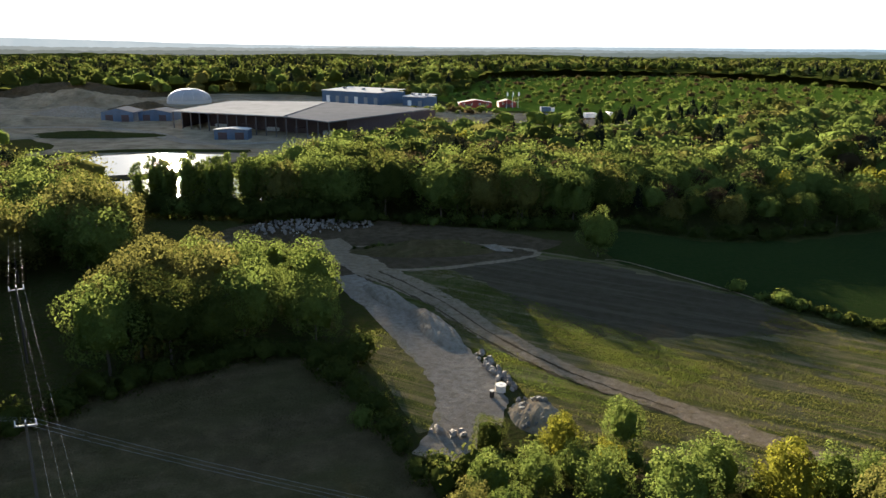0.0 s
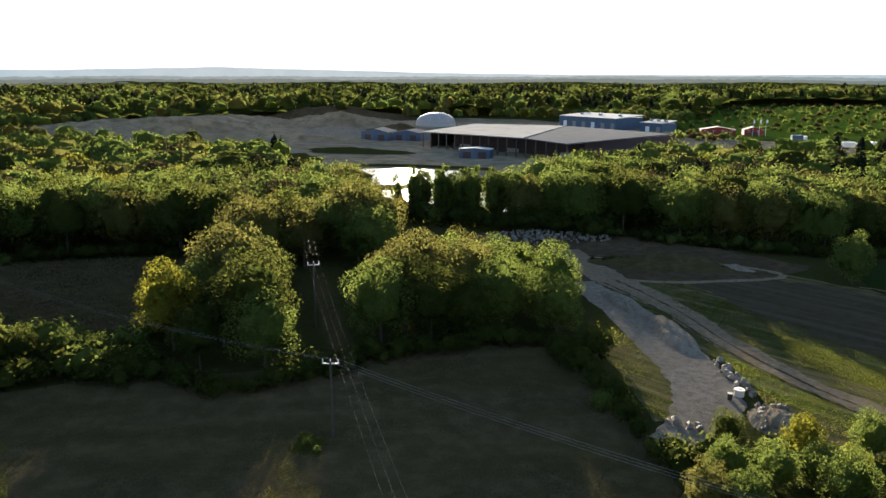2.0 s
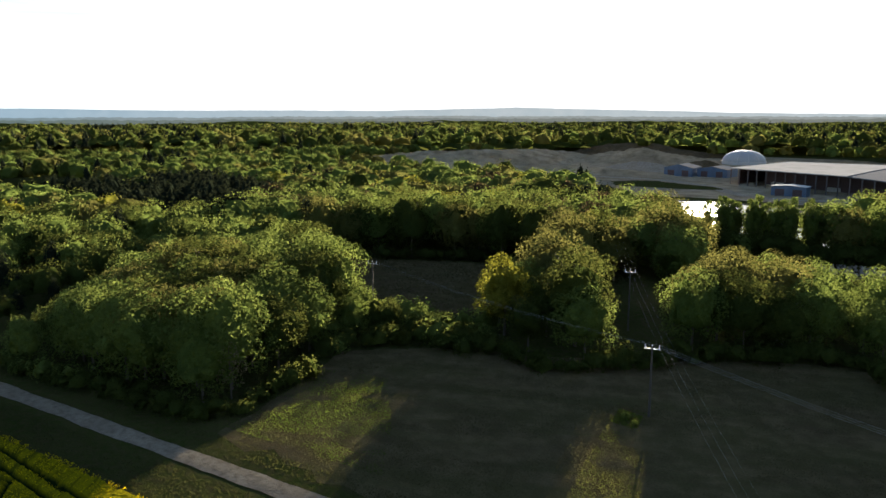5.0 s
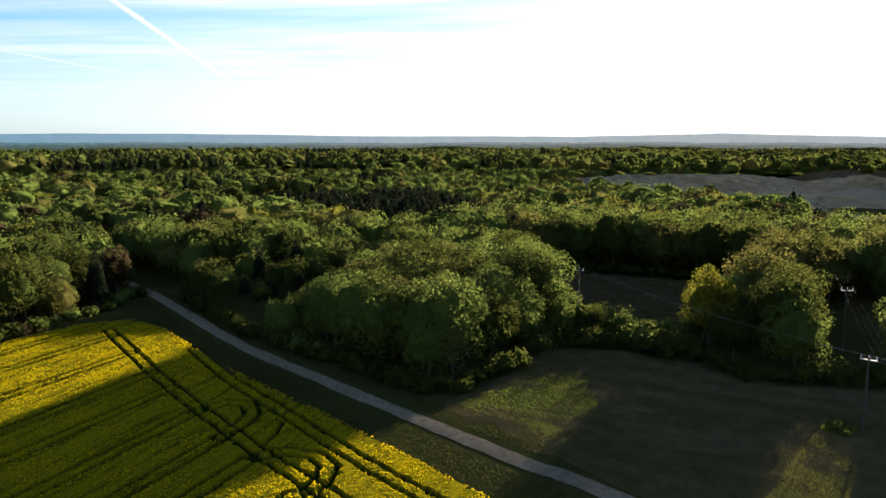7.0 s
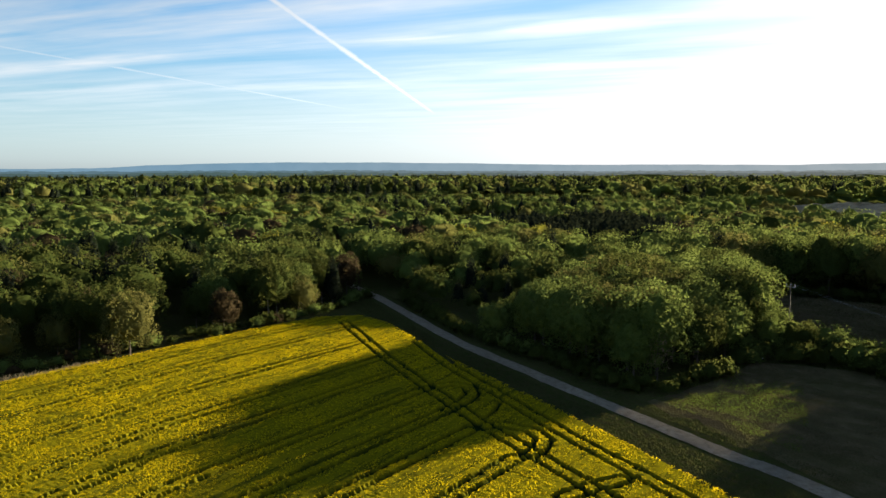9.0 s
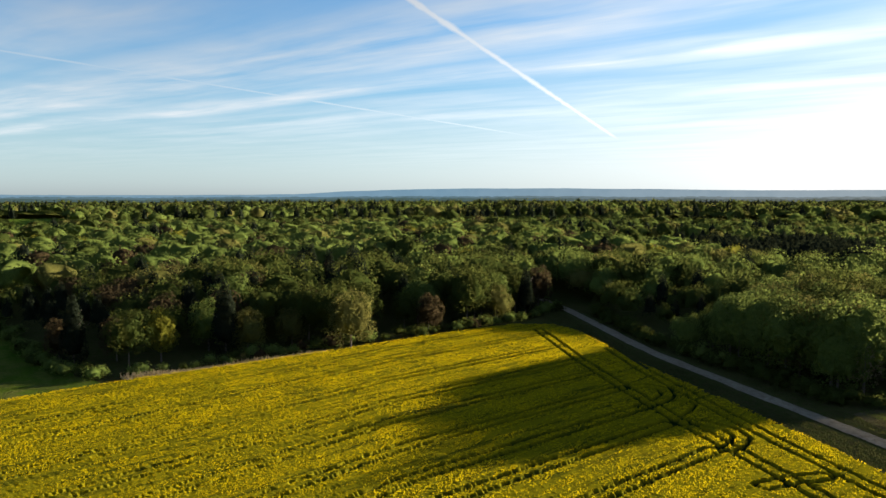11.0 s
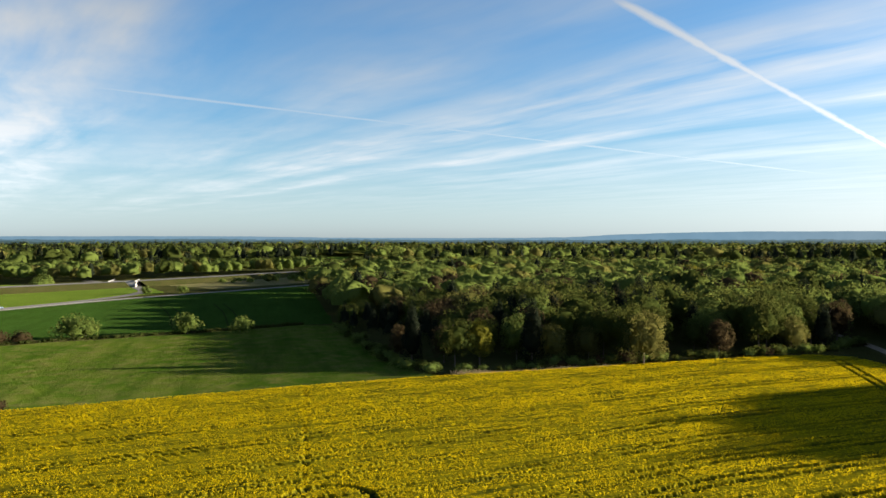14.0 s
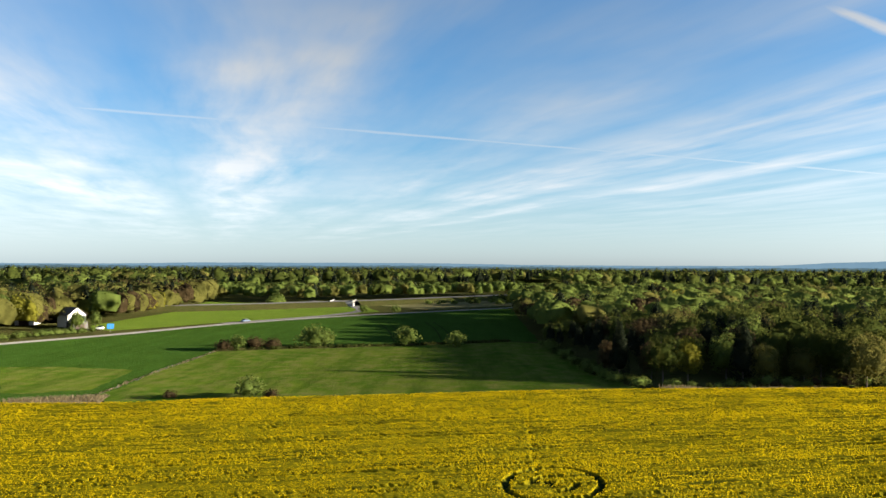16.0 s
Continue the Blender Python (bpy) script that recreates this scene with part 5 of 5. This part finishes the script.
ribbon("quarry_road", [(-390, 300), (-300, 330), (-230, 372), (-180, 380), (-140, 360), (-105, 322), (-60, 330)], [7, 7], 0.1, GRAVEL, "pale haul road through the quarry", "road", 0.6)
ribbon("pond_bank", [(-160, 262), (-136, 290), (-112, 297), (-76, 296)], [4, 4], 0.12, GRASS, "grassed bank round the pond", "bank", 0.3, 0.9)
ribbon("pond_bank", [(-112, 232), (-98, 238), (-80, 245), (-44, 241)], [5, 5], 0.12, SOIL, "dark bank between the ponds", "bank", 0.3, 0.9)
patch("far_field", FAR_FIELD, 0.04, LIGHT, "pale green field far beyond the roads", "field", 1.5, 8.0, seed=22)
patch("scrub_clearing", [(10, 500), (60, 490), (104, 448), (300, 480), (430, 640), (430, 780), (330, 1090), (60, 970), (-10, 640)], 0.04, LIGHT, "green scrubby clearing beyond the works", "field", 2.0, 8.0, seed=21)
far_wood("scrub", np.concatenate([scatter([(10, 540), (60, 520), (104, 470), (300, 480), (430, 640), (430, 780), (330, 1090), (60, 970), (-10, 640)], 20, 61), scatter([(-20, 480), (0, 460), (40, 470), (10, 500)], 8, 62)]), 63, [8, 9, 9, 10, 8], 4, "scattered scrub on the clearing", (0.6, 1.7))


# ---- stone pile, rubble, well ring ----
def rock_mesh(seed):
    g = np.random.default_rng(seed)
    bm = bmesh.new()
    bmesh.ops.create_icosphere(bm, subdivisions=1, radius=0.5)
    for v in bm.verts:
        v.co *= 0.75 + 0.5 * g.random()
        v.co.z *= 0.75
    me = bpy.data.meshes.new("rock")
    bm.to_mesh(me)
    bm.free()
    return me


ROCKS = [rock_mesh(i) for i in range(6)]
DARK_ROCKS = [rock_mesh(i + 9) for i in range(4)]
for me in ROCKS:
    me.materials.append(ROCK)
for me in DARK_ROCKS:
    me.materials.append(DARK_ROCK)


def rocks(parent, n, poly, height, size, seed, meshes):
    g = np.random.default_rng(seed)
    xs, ys = [p[0] for p in poly], [p[1] for p in poly]
    cx, cy = sum(xs) / len(xs), sum(ys) / len(ys)
    made = 0
    while made < n:
        x, y = g.uniform(min(xs), max(xs)), g.uniform(min(ys), max(ys))
        if not inside(poly, x, y):
            continue
        edge = float(segment_distance(np.array([x]), np.array([y]), poly + poly[:1])[0])
        s = g.uniform(*size)
        ob = new("rock", meshes[made % len(meshes)])
        ob.parent = parent
        ob.matrix_basis = pose(x, y, min(height, edge * 0.8) * g.uniform(0.6, 1.0) + s * 0.2, *g.uniform(0, 360, 3)) @ Matrix.Diagonal((s, s, s, 1))
        made += 1


pile_poly = [(-45, 169), (-40, 164), (-34, 163), (-25, 167), (-16, 173), (-17, 177), (-24, 178), (-31, 182), (-40, 177)]
heap("stone_mound", -31, 172, 12, 6, 0.5, 8, SOIL, "low earthy core of the boulder pile", "heap", 12)
pile = thing("boulder_pile", (0, 0, 0), "long pile of pale blasted boulders", "stones")
rocks(pile, 299, pile_poly, 0.8, (0.4, 1.05), 3, ROCKS)
row = thing("boulder_row", (0, 0, 0), "row of grey boulders beside the haul road", "stones")
rocks(row, 34, [(4.5, 97), (6, 98), (8, 92), (9.5, 87), (8.6, 85.5), (6.2, 91)], 0.3, (0.5, 1.2), 4, ROCKS + DARK_ROCKS)
row = thing("boulder_row", (0, 0, 0), "few pale slabs at the end of the haul road", "stones")
rocks(row, 9, [(-1, 75.5), (3, 74), (3.3, 75), (-0.6, 77)], 0.2, (0.5, 1.3), 5, ROCKS)
row = thing("rubble", (0, 0, 0), "dark rubble beside the roadside trees", "stones")
rocks(row, 40, [(9, 84), (13, 83), (13.5, 79), (11, 75), (9, 77)], 1.0, (0.4, 1.1), 6, DARK_ROCKS)
heap("rubble_mound", 11.2, 79.5, 3.2, 4.4, 1.5, 10, QUARRY, "dark heap of soil and rubble", seed=13, n=20)
heap("gravel_bench", -1.0, 107.5, 2.6, 9.5, 1.5, 22, GRAVEL, "raised grey gravel bench along the haul road", seed=14, n=26, rough=0.05, power=2.5)
heap("gravel_bench", -9.5, 122, 2.4, 8.5, 1.1, 30, GRAVEL, "raised grey gravel bench along the haul road", seed=15, n=24, rough=0.05, power=2.5)
heap("soil_mound", -4, 152, 16, 5.5, 2.3, 4, BROWN, "long dark overgrown soil mound", seed=16, n=32)
heap("gravel_mound", -49, 156, 4, 2.2, 1.0, 30, GRAVEL, "small pale gravel heap", seed=17, n=18)
heap("gravel_mound", -42, 149, 4.5, 2.2, 1.2, 25, GRAVEL, "small pale gravel heap", seed=18, n=18)
heap("gravel_mound", 11.5, 153.5, 4, 1.4, 0.9, -20, GRAVEL, "small pale gravel heap", seed=19, n=18)

well = thing("well_ring", (7.5, 86, 0.06), "pale round concrete well ring with a lid", "well")
bm = bmesh.new()
bmesh.ops.create_cone(bm, cap_ends=True, segments=28, radius1=0.62, radius2=0.62, depth=0.8, matrix=Matrix.Translation((0, 0, 0.4)))
part("ring", bm, PALE_CONCRETE, well)
bm = bmesh.new()
bmesh.ops.create_cone(bm, cap_ends=True, segments=28, radius1=0.69, radius2=0.67, depth=0.12, matrix=Matrix.Translation((0, 0, 0.86)))
lid = part("lid", bm, PALE_CONCRETE, well)
bm = bmesh.new()
box(bm, -0.2, 0.2, -0.2, 0.2, 0.91, 0.95, 0.01)
part("hatch", bm, STEEL, lid)
drum = thing("drum", (6.3, 84.4, 0.06), "black plastic drum standing on the gravel", "drum")
part("shell", rod(bmesh.new(), (0, 0, 0), (0, 0, 0.82), 0.3, seg=18), BLACK, drum)
part("lid", rod(bmesh.new(), (0, 0, 0.82), (0, 0, 0.88), 0.32, seg=18), STEEL, drum, "pale drum lid")


# ---- power lines ----
def power_pole(x, y, h, turn, label):
    ob = thing("power_pole", (x, y, 0), label, "power pole", "poles of the power lines", turn=turn)
    part("mast", rod(bmesh.new(), (0, 0, 0), (0, 0, h), 0.16, 0.11), POLE_WOOD, ob)
    bm = bmesh.new()
    box(bm, -0.95, 0.95, -0.06, 0.06, h - 0.42, h - 0.28, 0.02)
    arm = part("crossarm", bm, STEEL, ob, "pale metal crossarm")
    for ix in (-0.85, 0.0, 0.85):
        part("insulator", rod(bmesh.new(), (ix, 0, h - 0.26 if ix else h), (ix, 0, h + 0.22), 0.08, 0.05), PALE_CONCRETE, arm)
    return ob


power_pole(-37, 60.5, 9.2, 17, "wooden power pole with a pale crossarm in the field")
power_pole(-55.8, 93.7, 10.8, 31, "wooden power pole with a pale crossarm between groves")
power_pole(-92.5, 68, 11.7, 12, "wooden power pole with a pale crossarm in the meadow")


def power_line(a, b, turn_a, turn_b, sag, label, thick=0.009):
    ob = thing("power_line", (0, 0, 0), label, "wires")
    for off in (-0.85, 0.0, 0.85):
        p = Vector(a) + Vector((math.cos(radians(turn_a)) * off, math.sin(radians(turn_a)) * off, 0.2))
        q = Vector(b) + Vector((math.cos(radians(turn_b)) * off, math.sin(radians(turn_b)) * off, 0.2))
        bm = bmesh.new()
        pts = [p.lerp(q, t) - Vector((0, 0, sag * 4 * t * (1 - t))) for t in np.linspace(0, 1, 15)]
        side = (q - p).cross(Vector((0, 0, 1))).normalized()
        rings = [[bm.verts.new(c + (side * math.cos(n * 1.5708) + Vector((0, 0, math.sin(n * 1.5708)))) * thick) for n in range(4)] for c in pts]
        for r0, r1 in zip(rings[:-1], rings[1:]):
            for n in range(4):
                bm.faces.new((r0[n], r0[(n + 1) % 4], r1[(n + 1) % 4], r1[n]))
        part("wire", bm, WIRE, ob)


power_line((-92.5, 68, 11.7), (-37, 60.5, 9.2), 12, 17, 1.0, "three thin wires across the field", 0.005)
power_line((-37, 60.5, 9.2), (45, 33, 10.5), 17, 17, 1.6, "three thin wires across the field")
power_line((-55.8, 93.7, 10.8), (-3, 9, 10.5), 31, 31, 1.8, "three thin wires down the cleared lane", 0.004)
power_line((-55.8, 93.7, 10.8), (-100, 172, 12.0), 31, 31, 1.8, "three thin wires down the cleared lane", 0.004)

# ---- single trees, bushes and hedges ----
near_tree(3, 0, 32, 148, 0.82, 10, "single trees in the fields")
for x, y, s, k in ((52, 126, 0.8, 9), (57, 118.5, 0.9, 9), (59, 116, 0.7, 9), (61, 113.5, 0.6, 8), (64, 110, 0.65, 8), (67, 106.5, 0.7, 8), (70, 103, 0.7, 8)):
    near_tree(k, 0, x, y, s, x * 31 % 360, "hedge bushes at the field edge")
for x, y, s, k in ((-14, 93, 1.3, 8), (-11, 89, 1.2, 8), (-8, 85, 1.0, 8), (-5.5, 81, 1.1, 8), (-3.5, 76, 1.0, 8), (-9, 95, 1.6, 8), (-6.5, 78.5, 0.8, 9), (-2, 72.5, 0.7, 8)):
    near_tree(k, 1, x - 2.2, y - 1.5, s, x * 31 % 360, "hedge bushes beside the haul road")
for x, y, s, k in ((-118, -213, 1.2, 10), (-121.5, -210.5, 1.5, 9), (-125, -207.5, 1.4, 10), (-129, -204, 1.2, 10), (-139, -197, 2.3, 9), (-142, -194.5, 1.9, 9), (-157, -172.5, 2.0, 9), (-162, -158.5, 1.6, 9), (-60.5, -152, 1.4, 9), (-63, -156, 0.7, 10), (-62, -148, 0.7, 10), (-53, -165, 0.6, 10)):
    near_tree(k, 0, x, y, s, x * 31 % 360, "bushes in the pasture")
for x, y, s, k in ((-121, 20.5, 0.6, 9), (-126, 17.5, 0.7, 9), (-112, 18.5, 0.5, 9)):
    near_tree(k, 0, x, y, s, x * 31 % 360, "bushes beside the farm track")
skirt("field_hedge", [(54, 122), (57, 118.5), (62, 112.5), (68, 105), (78, 96)], 0.9, 0.5, 74, [8, 9, 8], "low dark hedge between fallow and green field", (0.3, 0.6))
# a bare grey tree, a bright tuft and a pale block at the field's edge
snag = thing("bare_tree", (-82.5, 31, 0), "leafless grey tree at the wood's edge", "tree")
v, f = trunk_arrays(77, 7.5, 0.12, limbs=9, top=0.95)
part("trunk", mesh_of("trunk", v, f, [BARK], smooth=True), None, snag, "bare grey-brown trunk and limbs")
v, f, nor = crown_arrays(78, 7.8, 2.4, 1.6, 700, 0.22, 16, 0)
part("twigs", mesh_of("twigs", v, f, [TUFT["reed"]], normals=nor), None, snag, "thin pale twigs")
near_tree(9, 1, -39, 58, 0.32, 20, "low bushes in the stubble")
near_tree(9, 0, -37.2, 57, 0.22, 70, "low bushes in the stubble")
block = thing("stone_block", (-88, 57, 0), "small pale stone block at the field edge", "stone")
bm = bmesh.new()
box(bm, -0.5, 0.5, -0.35, 0.35, 0, 0.7, 0.08)
part("block", bm, PALE_CONCRETE, block)
skirt("roadside_scrub", [(-2, 66), (6, 66), (14, 70), (24, 66), (34, 62), (48, 58)], 1.2, 1.2, 71, [8, 9, 8], "dense low scrub under the roadside trees", (0.5, 1.2))
skirt("mound_scrub", [(-17, 152), (-8, 151), (4, 152), (10, 153)], 1.6, 1.2, 72, [8, 9, 10], "low scrub on the soil mound", (0.3, 0.6))

# ---- houses, motorway, underpass ----
gable_shed(-152, -327, 7.5, 8, 5.0, 2.8, 172, WHITE, ROOF_TILE, "white rendered house with a dark roof", "house", 1, 3, "house")
gable_shed(-150, -352, 7, 8, 8.2, 2.8, 125, WHITE, ROOF_TILE, "white gabled house behind trees", "house", 1, 3, "house")
gable_shed(-147, -317, 6, 5, 2.4, 1.4, 172, BLACK, ROOF_TILE, "low dark outbuilding by the house", "outbuilding", 1, 0, "shed")
for x, y, s in ((-141, -309, 0.62), (-156, -318, 0.5)):
    near_tree(3, 0, x, y, s, x * 17 % 360, "garden trees by the houses")
skirt("garden_hedge", [(-92, -297), (-110, -297), (-128, -297), (-138, -296)], 1.4, 0.7, 73, [8, 9], "clipped green hedge along the road", (0.7, 0.95))
far_wood("house_woodland", scatter([(-40, -306), (-100, -304), (-134, -312), (-144, -334), (-164, -334), (-170, -320), (-200, -339), (-260, -369), (-333, -426), (-350, -480), (-200, -440), (-40, -420)], 7.8, 81), 82, [6, 6, 5, 6, 2, 5, 2, 0, 4, 3], 2, "mixed wood of pines and bronze crowns behind the houses", (0.95, 1.35), 0.0)
MW = [(-190, -420), (-271, -358), (-308, -339), (-348, -320), (-387, -306), (-446, -288), (-560, -250)]
ribbon("motorway", MW, [12, 12], 2.9, ASPHALT, "grey motorway on a low bank", "road", 0.05)


def bank(line, gap):
    """The motorway's grassed embankment, open at the underpass."""
    pts = smooth_line(line, 14)
    d = np.gradient(pts, axis=0)
    d /= np.linalg.norm(d, axis=1)[:, None]
    n = np.c_[-d[:, 1], d[:, 0]]
    rows = [np.c_[pts + n * o, np.full(len(pts), z)] for o, z in ((-13, -0.1), (-6.8, 2.8), (6.8, 2.8), (13, -0.1))]
    v = np.stack(rows, 1).reshape(-1, 3)
    f = []
    for i in range(len(pts) - 1):
        if math.hypot(pts[i][0] - gap[0], pts[i][1] - gap[1]) < 5:
            continue
        for j in range(3):
            a = i * 4 + j
            f.append((a, a + 4, a + 5, a + 1))
    return tagged(new("embankment", mesh_of("embankment", v, f, [GRASS])), "grassed motorway embankment", "bank", kind="structure")


bank(MW, (-340, -324))
bridge = thing("underpass_bridge", (-340, -324, 0), "pale concrete underpass bridge below the motorway", "bridge", turn=27)
for s in (-1, 1):
    bm = bmesh.new()
    box(bm, s * 5.4 - 0.8, s * 5.4 + 0.8, -7.2, 7.2, 0, 2.4, 0.1)
    part("abutment", bm, CONCRETE, bridge)
    bm = bmesh.new()
    rod(bm, (s * 6, -8, 0.0), (s * 8, -10, 0.0), 0.1)
    box(bm, s * 6 - 0.4 if s > 0 else -11, 11 if s > 0 else -5.6, 7.2, 7.6, 0, 2.0)
    part("wing_wall", bm, CONCRETE, bridge)
    bm = bmesh.new()
    box(bm, -9, 9, s * 6.9 - 0.1, s * 6.9 + 0.1, 2.9, 3.6, 0.05)
    part("railing", bm, STEEL, bridge)
bm = bmesh.new()
box(bm, -6.4, 6.4, -7.3, 7.3, 2.2, 2.84)
part("deck", bm, CONCRETE, bridge)
sign = thing("road_sign", (-143, -293, 0), "blue road sign beside the country road", "sign")
part("post", rod(bmesh.new(), (0, 0, 0), (0, 0, 2.6), 0.05), STEEL, sign)
bm = bmesh.new()
box(bm, -1.2, 1.2, -0.04, 0.04, 1.2, 3.2, 0.03)
b = part("panel", bm, SIGN_BLUE, sign)
b.rotation_euler = (0, 0, radians(-40))
car(-206, -283.5, 172, BLUE, "blue car driving on the country road", "cars on the roads")
car(-148, -305, 30, WHITE, "white car parked at the house", "cars on the roads")
for x, y in ((-290, -276), (-300, -262)):
    near_tree(9, 1, x, y, 1.3, 40, "bushes by the underpass")
for x, y, s in ((-310, -352, 2.6), (-316, -356, 2.2), (-303, -350, 2.0)):
    near_tree(9, 0, x, y, s, 90, "trees on the motorway bank")
patch("rough_ground", [(-330, -262), (-400, -232), (-470, -210), (-540, -240), (-460, -275), (-390, -296), (-355, -308)], 0.03, ground_mat("dry_rough_ground", [(0.16, 0.15, 0.06), (0.13, 0.14, 0.05), (0.22, 0.18, 0.10)]), "dry rough ground between the roads", "ground", 1.0, seed=31)
far_wood("road_scrub", scatter([(-370, -285), (-400, -240), (-470, -215), (-540, -240), (-460, -270)], 11, 83), 84, [8, 9, 9], 4, "scrub between the roads", (0.6, 1.6))
ribbon("field_wall", [(-40, -187), (-50, -181), (-76, -195), (-98, -205), (-116, -214)], [0.4, 0.4], 0.04, WHEAT, "rough grass strip along a field wall", "verge", 0.15, 0.05)
ribbon("field_bank", [(-116, -214.3), (-130, -201.5), (-157, -173.5), (-185, -149.5)], [1.4, 1.4], 0.0, GRASS, "low overgrown bank between wheat and pasture", "bank", 0.2, 0.8)
skirt("bank_hedge", [(-117, -214), (-130, -201.2), (-157, -173.2), (-185, -149)], 0.7, 0.35, 75, [8], "low dark hedge along the bank", (0.25, 0.42))
for a, b in (((-163, -181), (-233, -231)), ((-165.6, -178.2), (-235, -227.5)), ((-176, -170), (-247, -215)), ((-178.4, -167.2), (-249, -211.8))):
    ribbon("wheel_line", [a, ((a[0] + b[0]) / 2 - 1, (a[1] + b[1]) / 2 + 1), b], [0.55, 0.55], 0.035, DARKENED_CROP, "dark wheel line in the wheat", "track", 0.1)
far_wall = thing("field_wall_stones", (0, 0, 0), "low stone wall between wheat and pasture", "wall")
rocks(far_wall, 36, [(-50, -181.5), (-76, -195.5), (-116, -214.5), (-116, -213.5), (-76, -194.5), (-50, -180.5)], 0.05, (0.2, 0.45), 8, DARK_ROCKS)

# ---- grass, stalks and flowers ----
TRACKS = [([(-26, 160), (-20, 149), (-14, 139), (-7, 130), (0, 120), (6, 108), (13, 97), (19, 90), (27, 83), (36, 74), (50, 62)], 1.3), ([(-16, 131), (-8, 117), (-3, 105), (1, 95), (3.5, 87), (3, 78), (-1, 70)], 4.2)]
tufts("stubble_grass", BROWN_FIELD, 34.0, 0.1, 0.11, TUFT["stubble"], 0.0, 91, "thin grass over the stubble field", "grass", rows=(117, 2.2, 12.0))
# greener blades laid over the sun patch, part of its brightness put into colour
tufts("fresh_grass", [(-76, 25), (-79, 36), (-82, 47), (-72, 50), (-60, 38), (-52, 28)], 42.0, 0.11, 0.11, TUFT["green"], 0.0, 105, "fresh green grass brightening the sun patch on the stubble", "grass", rows=(117, 2.0, 6.0))
# these trace the sunlit strip below the lane and tint it brighter
tufts("fresh_grass", [(-42, 62), (-37, 61), (-28, 38), (-25, 27), (-32, 27), (-37, 44)], 60.0, 0.1, 0.11, TUFT["fallow"], 0.0, 106, "tawny green grass brightening the sunlit strip of the stubble", "grass", rows=(70, 1.6, 4.0))
tufts("fresh_grass", [(-41, 60.5), (-37.5, 60), (-36.5, 56), (-40, 56)], 70.0, 0.22, 0.14, TUFT["green"], 0.0, 107, "bright green tussock in the stubble field", "grass")
tufts("clearing_grass", MEADOW_N, 4.0, 0.3, 0.3, TUFT["stubble"], 0.0, 92, "rough grass in the clearing", "grass")
tufts("track_grass", [(-1, 131), (3, 134), (14, 122), (30, 105), (37, 92), (30, 87), (15, 104), (6, 117)], 34.0, 0.14, 0.13, TUFT["green"], 0.0, 103, "fresh green grass beside the dirt track", "grass")
tufts("track_grass", [(4, 104), (9, 98), (16, 90), (24, 82), (18, 80), (11, 88), (5, 97)], 30.0, 0.14, 0.13, TUFT["green"], 0.0, 104, "fresh green grass beside the dirt track", "grass")
tufts("fallow_grass", [(-14, 130), (-2, 139), (3, 137), (9, 128), (17, 111), (27, 102), (45, 105), (52, 112), (54, 120), (58, 115), (70, 101), (90, 70), (40, 62), (16, 68), (12, 80), (8, 92), (2, 108)], 44.0, 0.17, 0.13, TUFT["fallow"], 0.0, 93, "thin yellow-green grass on the fallow", "grass", TRACKS, rows=(60, 1.3, 9.0))
tufts("verge_grass", [(-176, 9.5), (-123, 9.5), (-97, 12), (-73, 15), (-43, 19), (-43, 11.5), (-61, 11), (-79, 9), (-104, 6), (-136, 5), (-160, 2)], 16.0, 0.2, 0.1, TUFT["verge"], 0.0, 96, "long grass on the track verge", "grass")
tufts("verge_grass", [(-176, 15), (-123, 15), (-97, 17.4), (-73, 20.2), (-43, 24.5), (-43, 27), (-76, 23), (-92, 21), (-121, 17), (-165, 17)], 16.0, 0.2, 0.1, TUFT["verge"], 0.0, 97, "long grass on the track verge", "grass")
tufts("dry_reeds", [(-50, -180.6), (-76, -194.4), (-116, -213.4), (-116, -214.4), (-76, -195.4), (-50, -181.8)], 3.0, 0.5, 0.3, TUFT["reed"], 0.0, 101, "dry pale stalks along the field wall", "grass")
tufts("roadside_tufts", [(-13, 106), (-9, 107), (-5, 100), (-1.5, 91), (0, 83), (0, 77), (-2.5, 75), (-5, 82), (-8, 90), (-11, 99)], 20.0, 0.16, 0.12, TUFT["fallow"], 0.0, 102, "tawny tufts beside the haul road", "grass")
tufts("dry_reeds", [(-36, -189), (-48, -181), (-50, -178), (-40, -170), (-36, -177), (-33, -186)], 12.0, 1.0, 0.3, TUFT["reed"], 0.0, 98, "pale dry reeds at the field corner", "grass")
tufts("dry_reeds", [(-108, -83), (-118, -64), (-126, -50), (-127.5, -51), (-120, -66), (-111, -85)], 14.0, 0.9, 0.25, TUFT["reed"], 0.0, 99, "pale dry stalks below the forest edge", "grass")
tufts("rapeseed_flowers", [(-148, -8), (-146, 1), (-136, 4), (-104, 5), (-79, 8), (-48, 10.5), (-10, 13), (-10, -40), (5, -70), (5, -150), (-30, -188), (-36, -176), (-42, -166), (-53, -154), (-68, -134), (-88, -108), (-106, -82), (-116, -64), (-131, -39), (-141, -23)],
      33.0, 0.22, 0.13, TUFT["bloom"], 1.0, 100, "yellow rapeseed flower heads", "crop", [], True, 0.35)
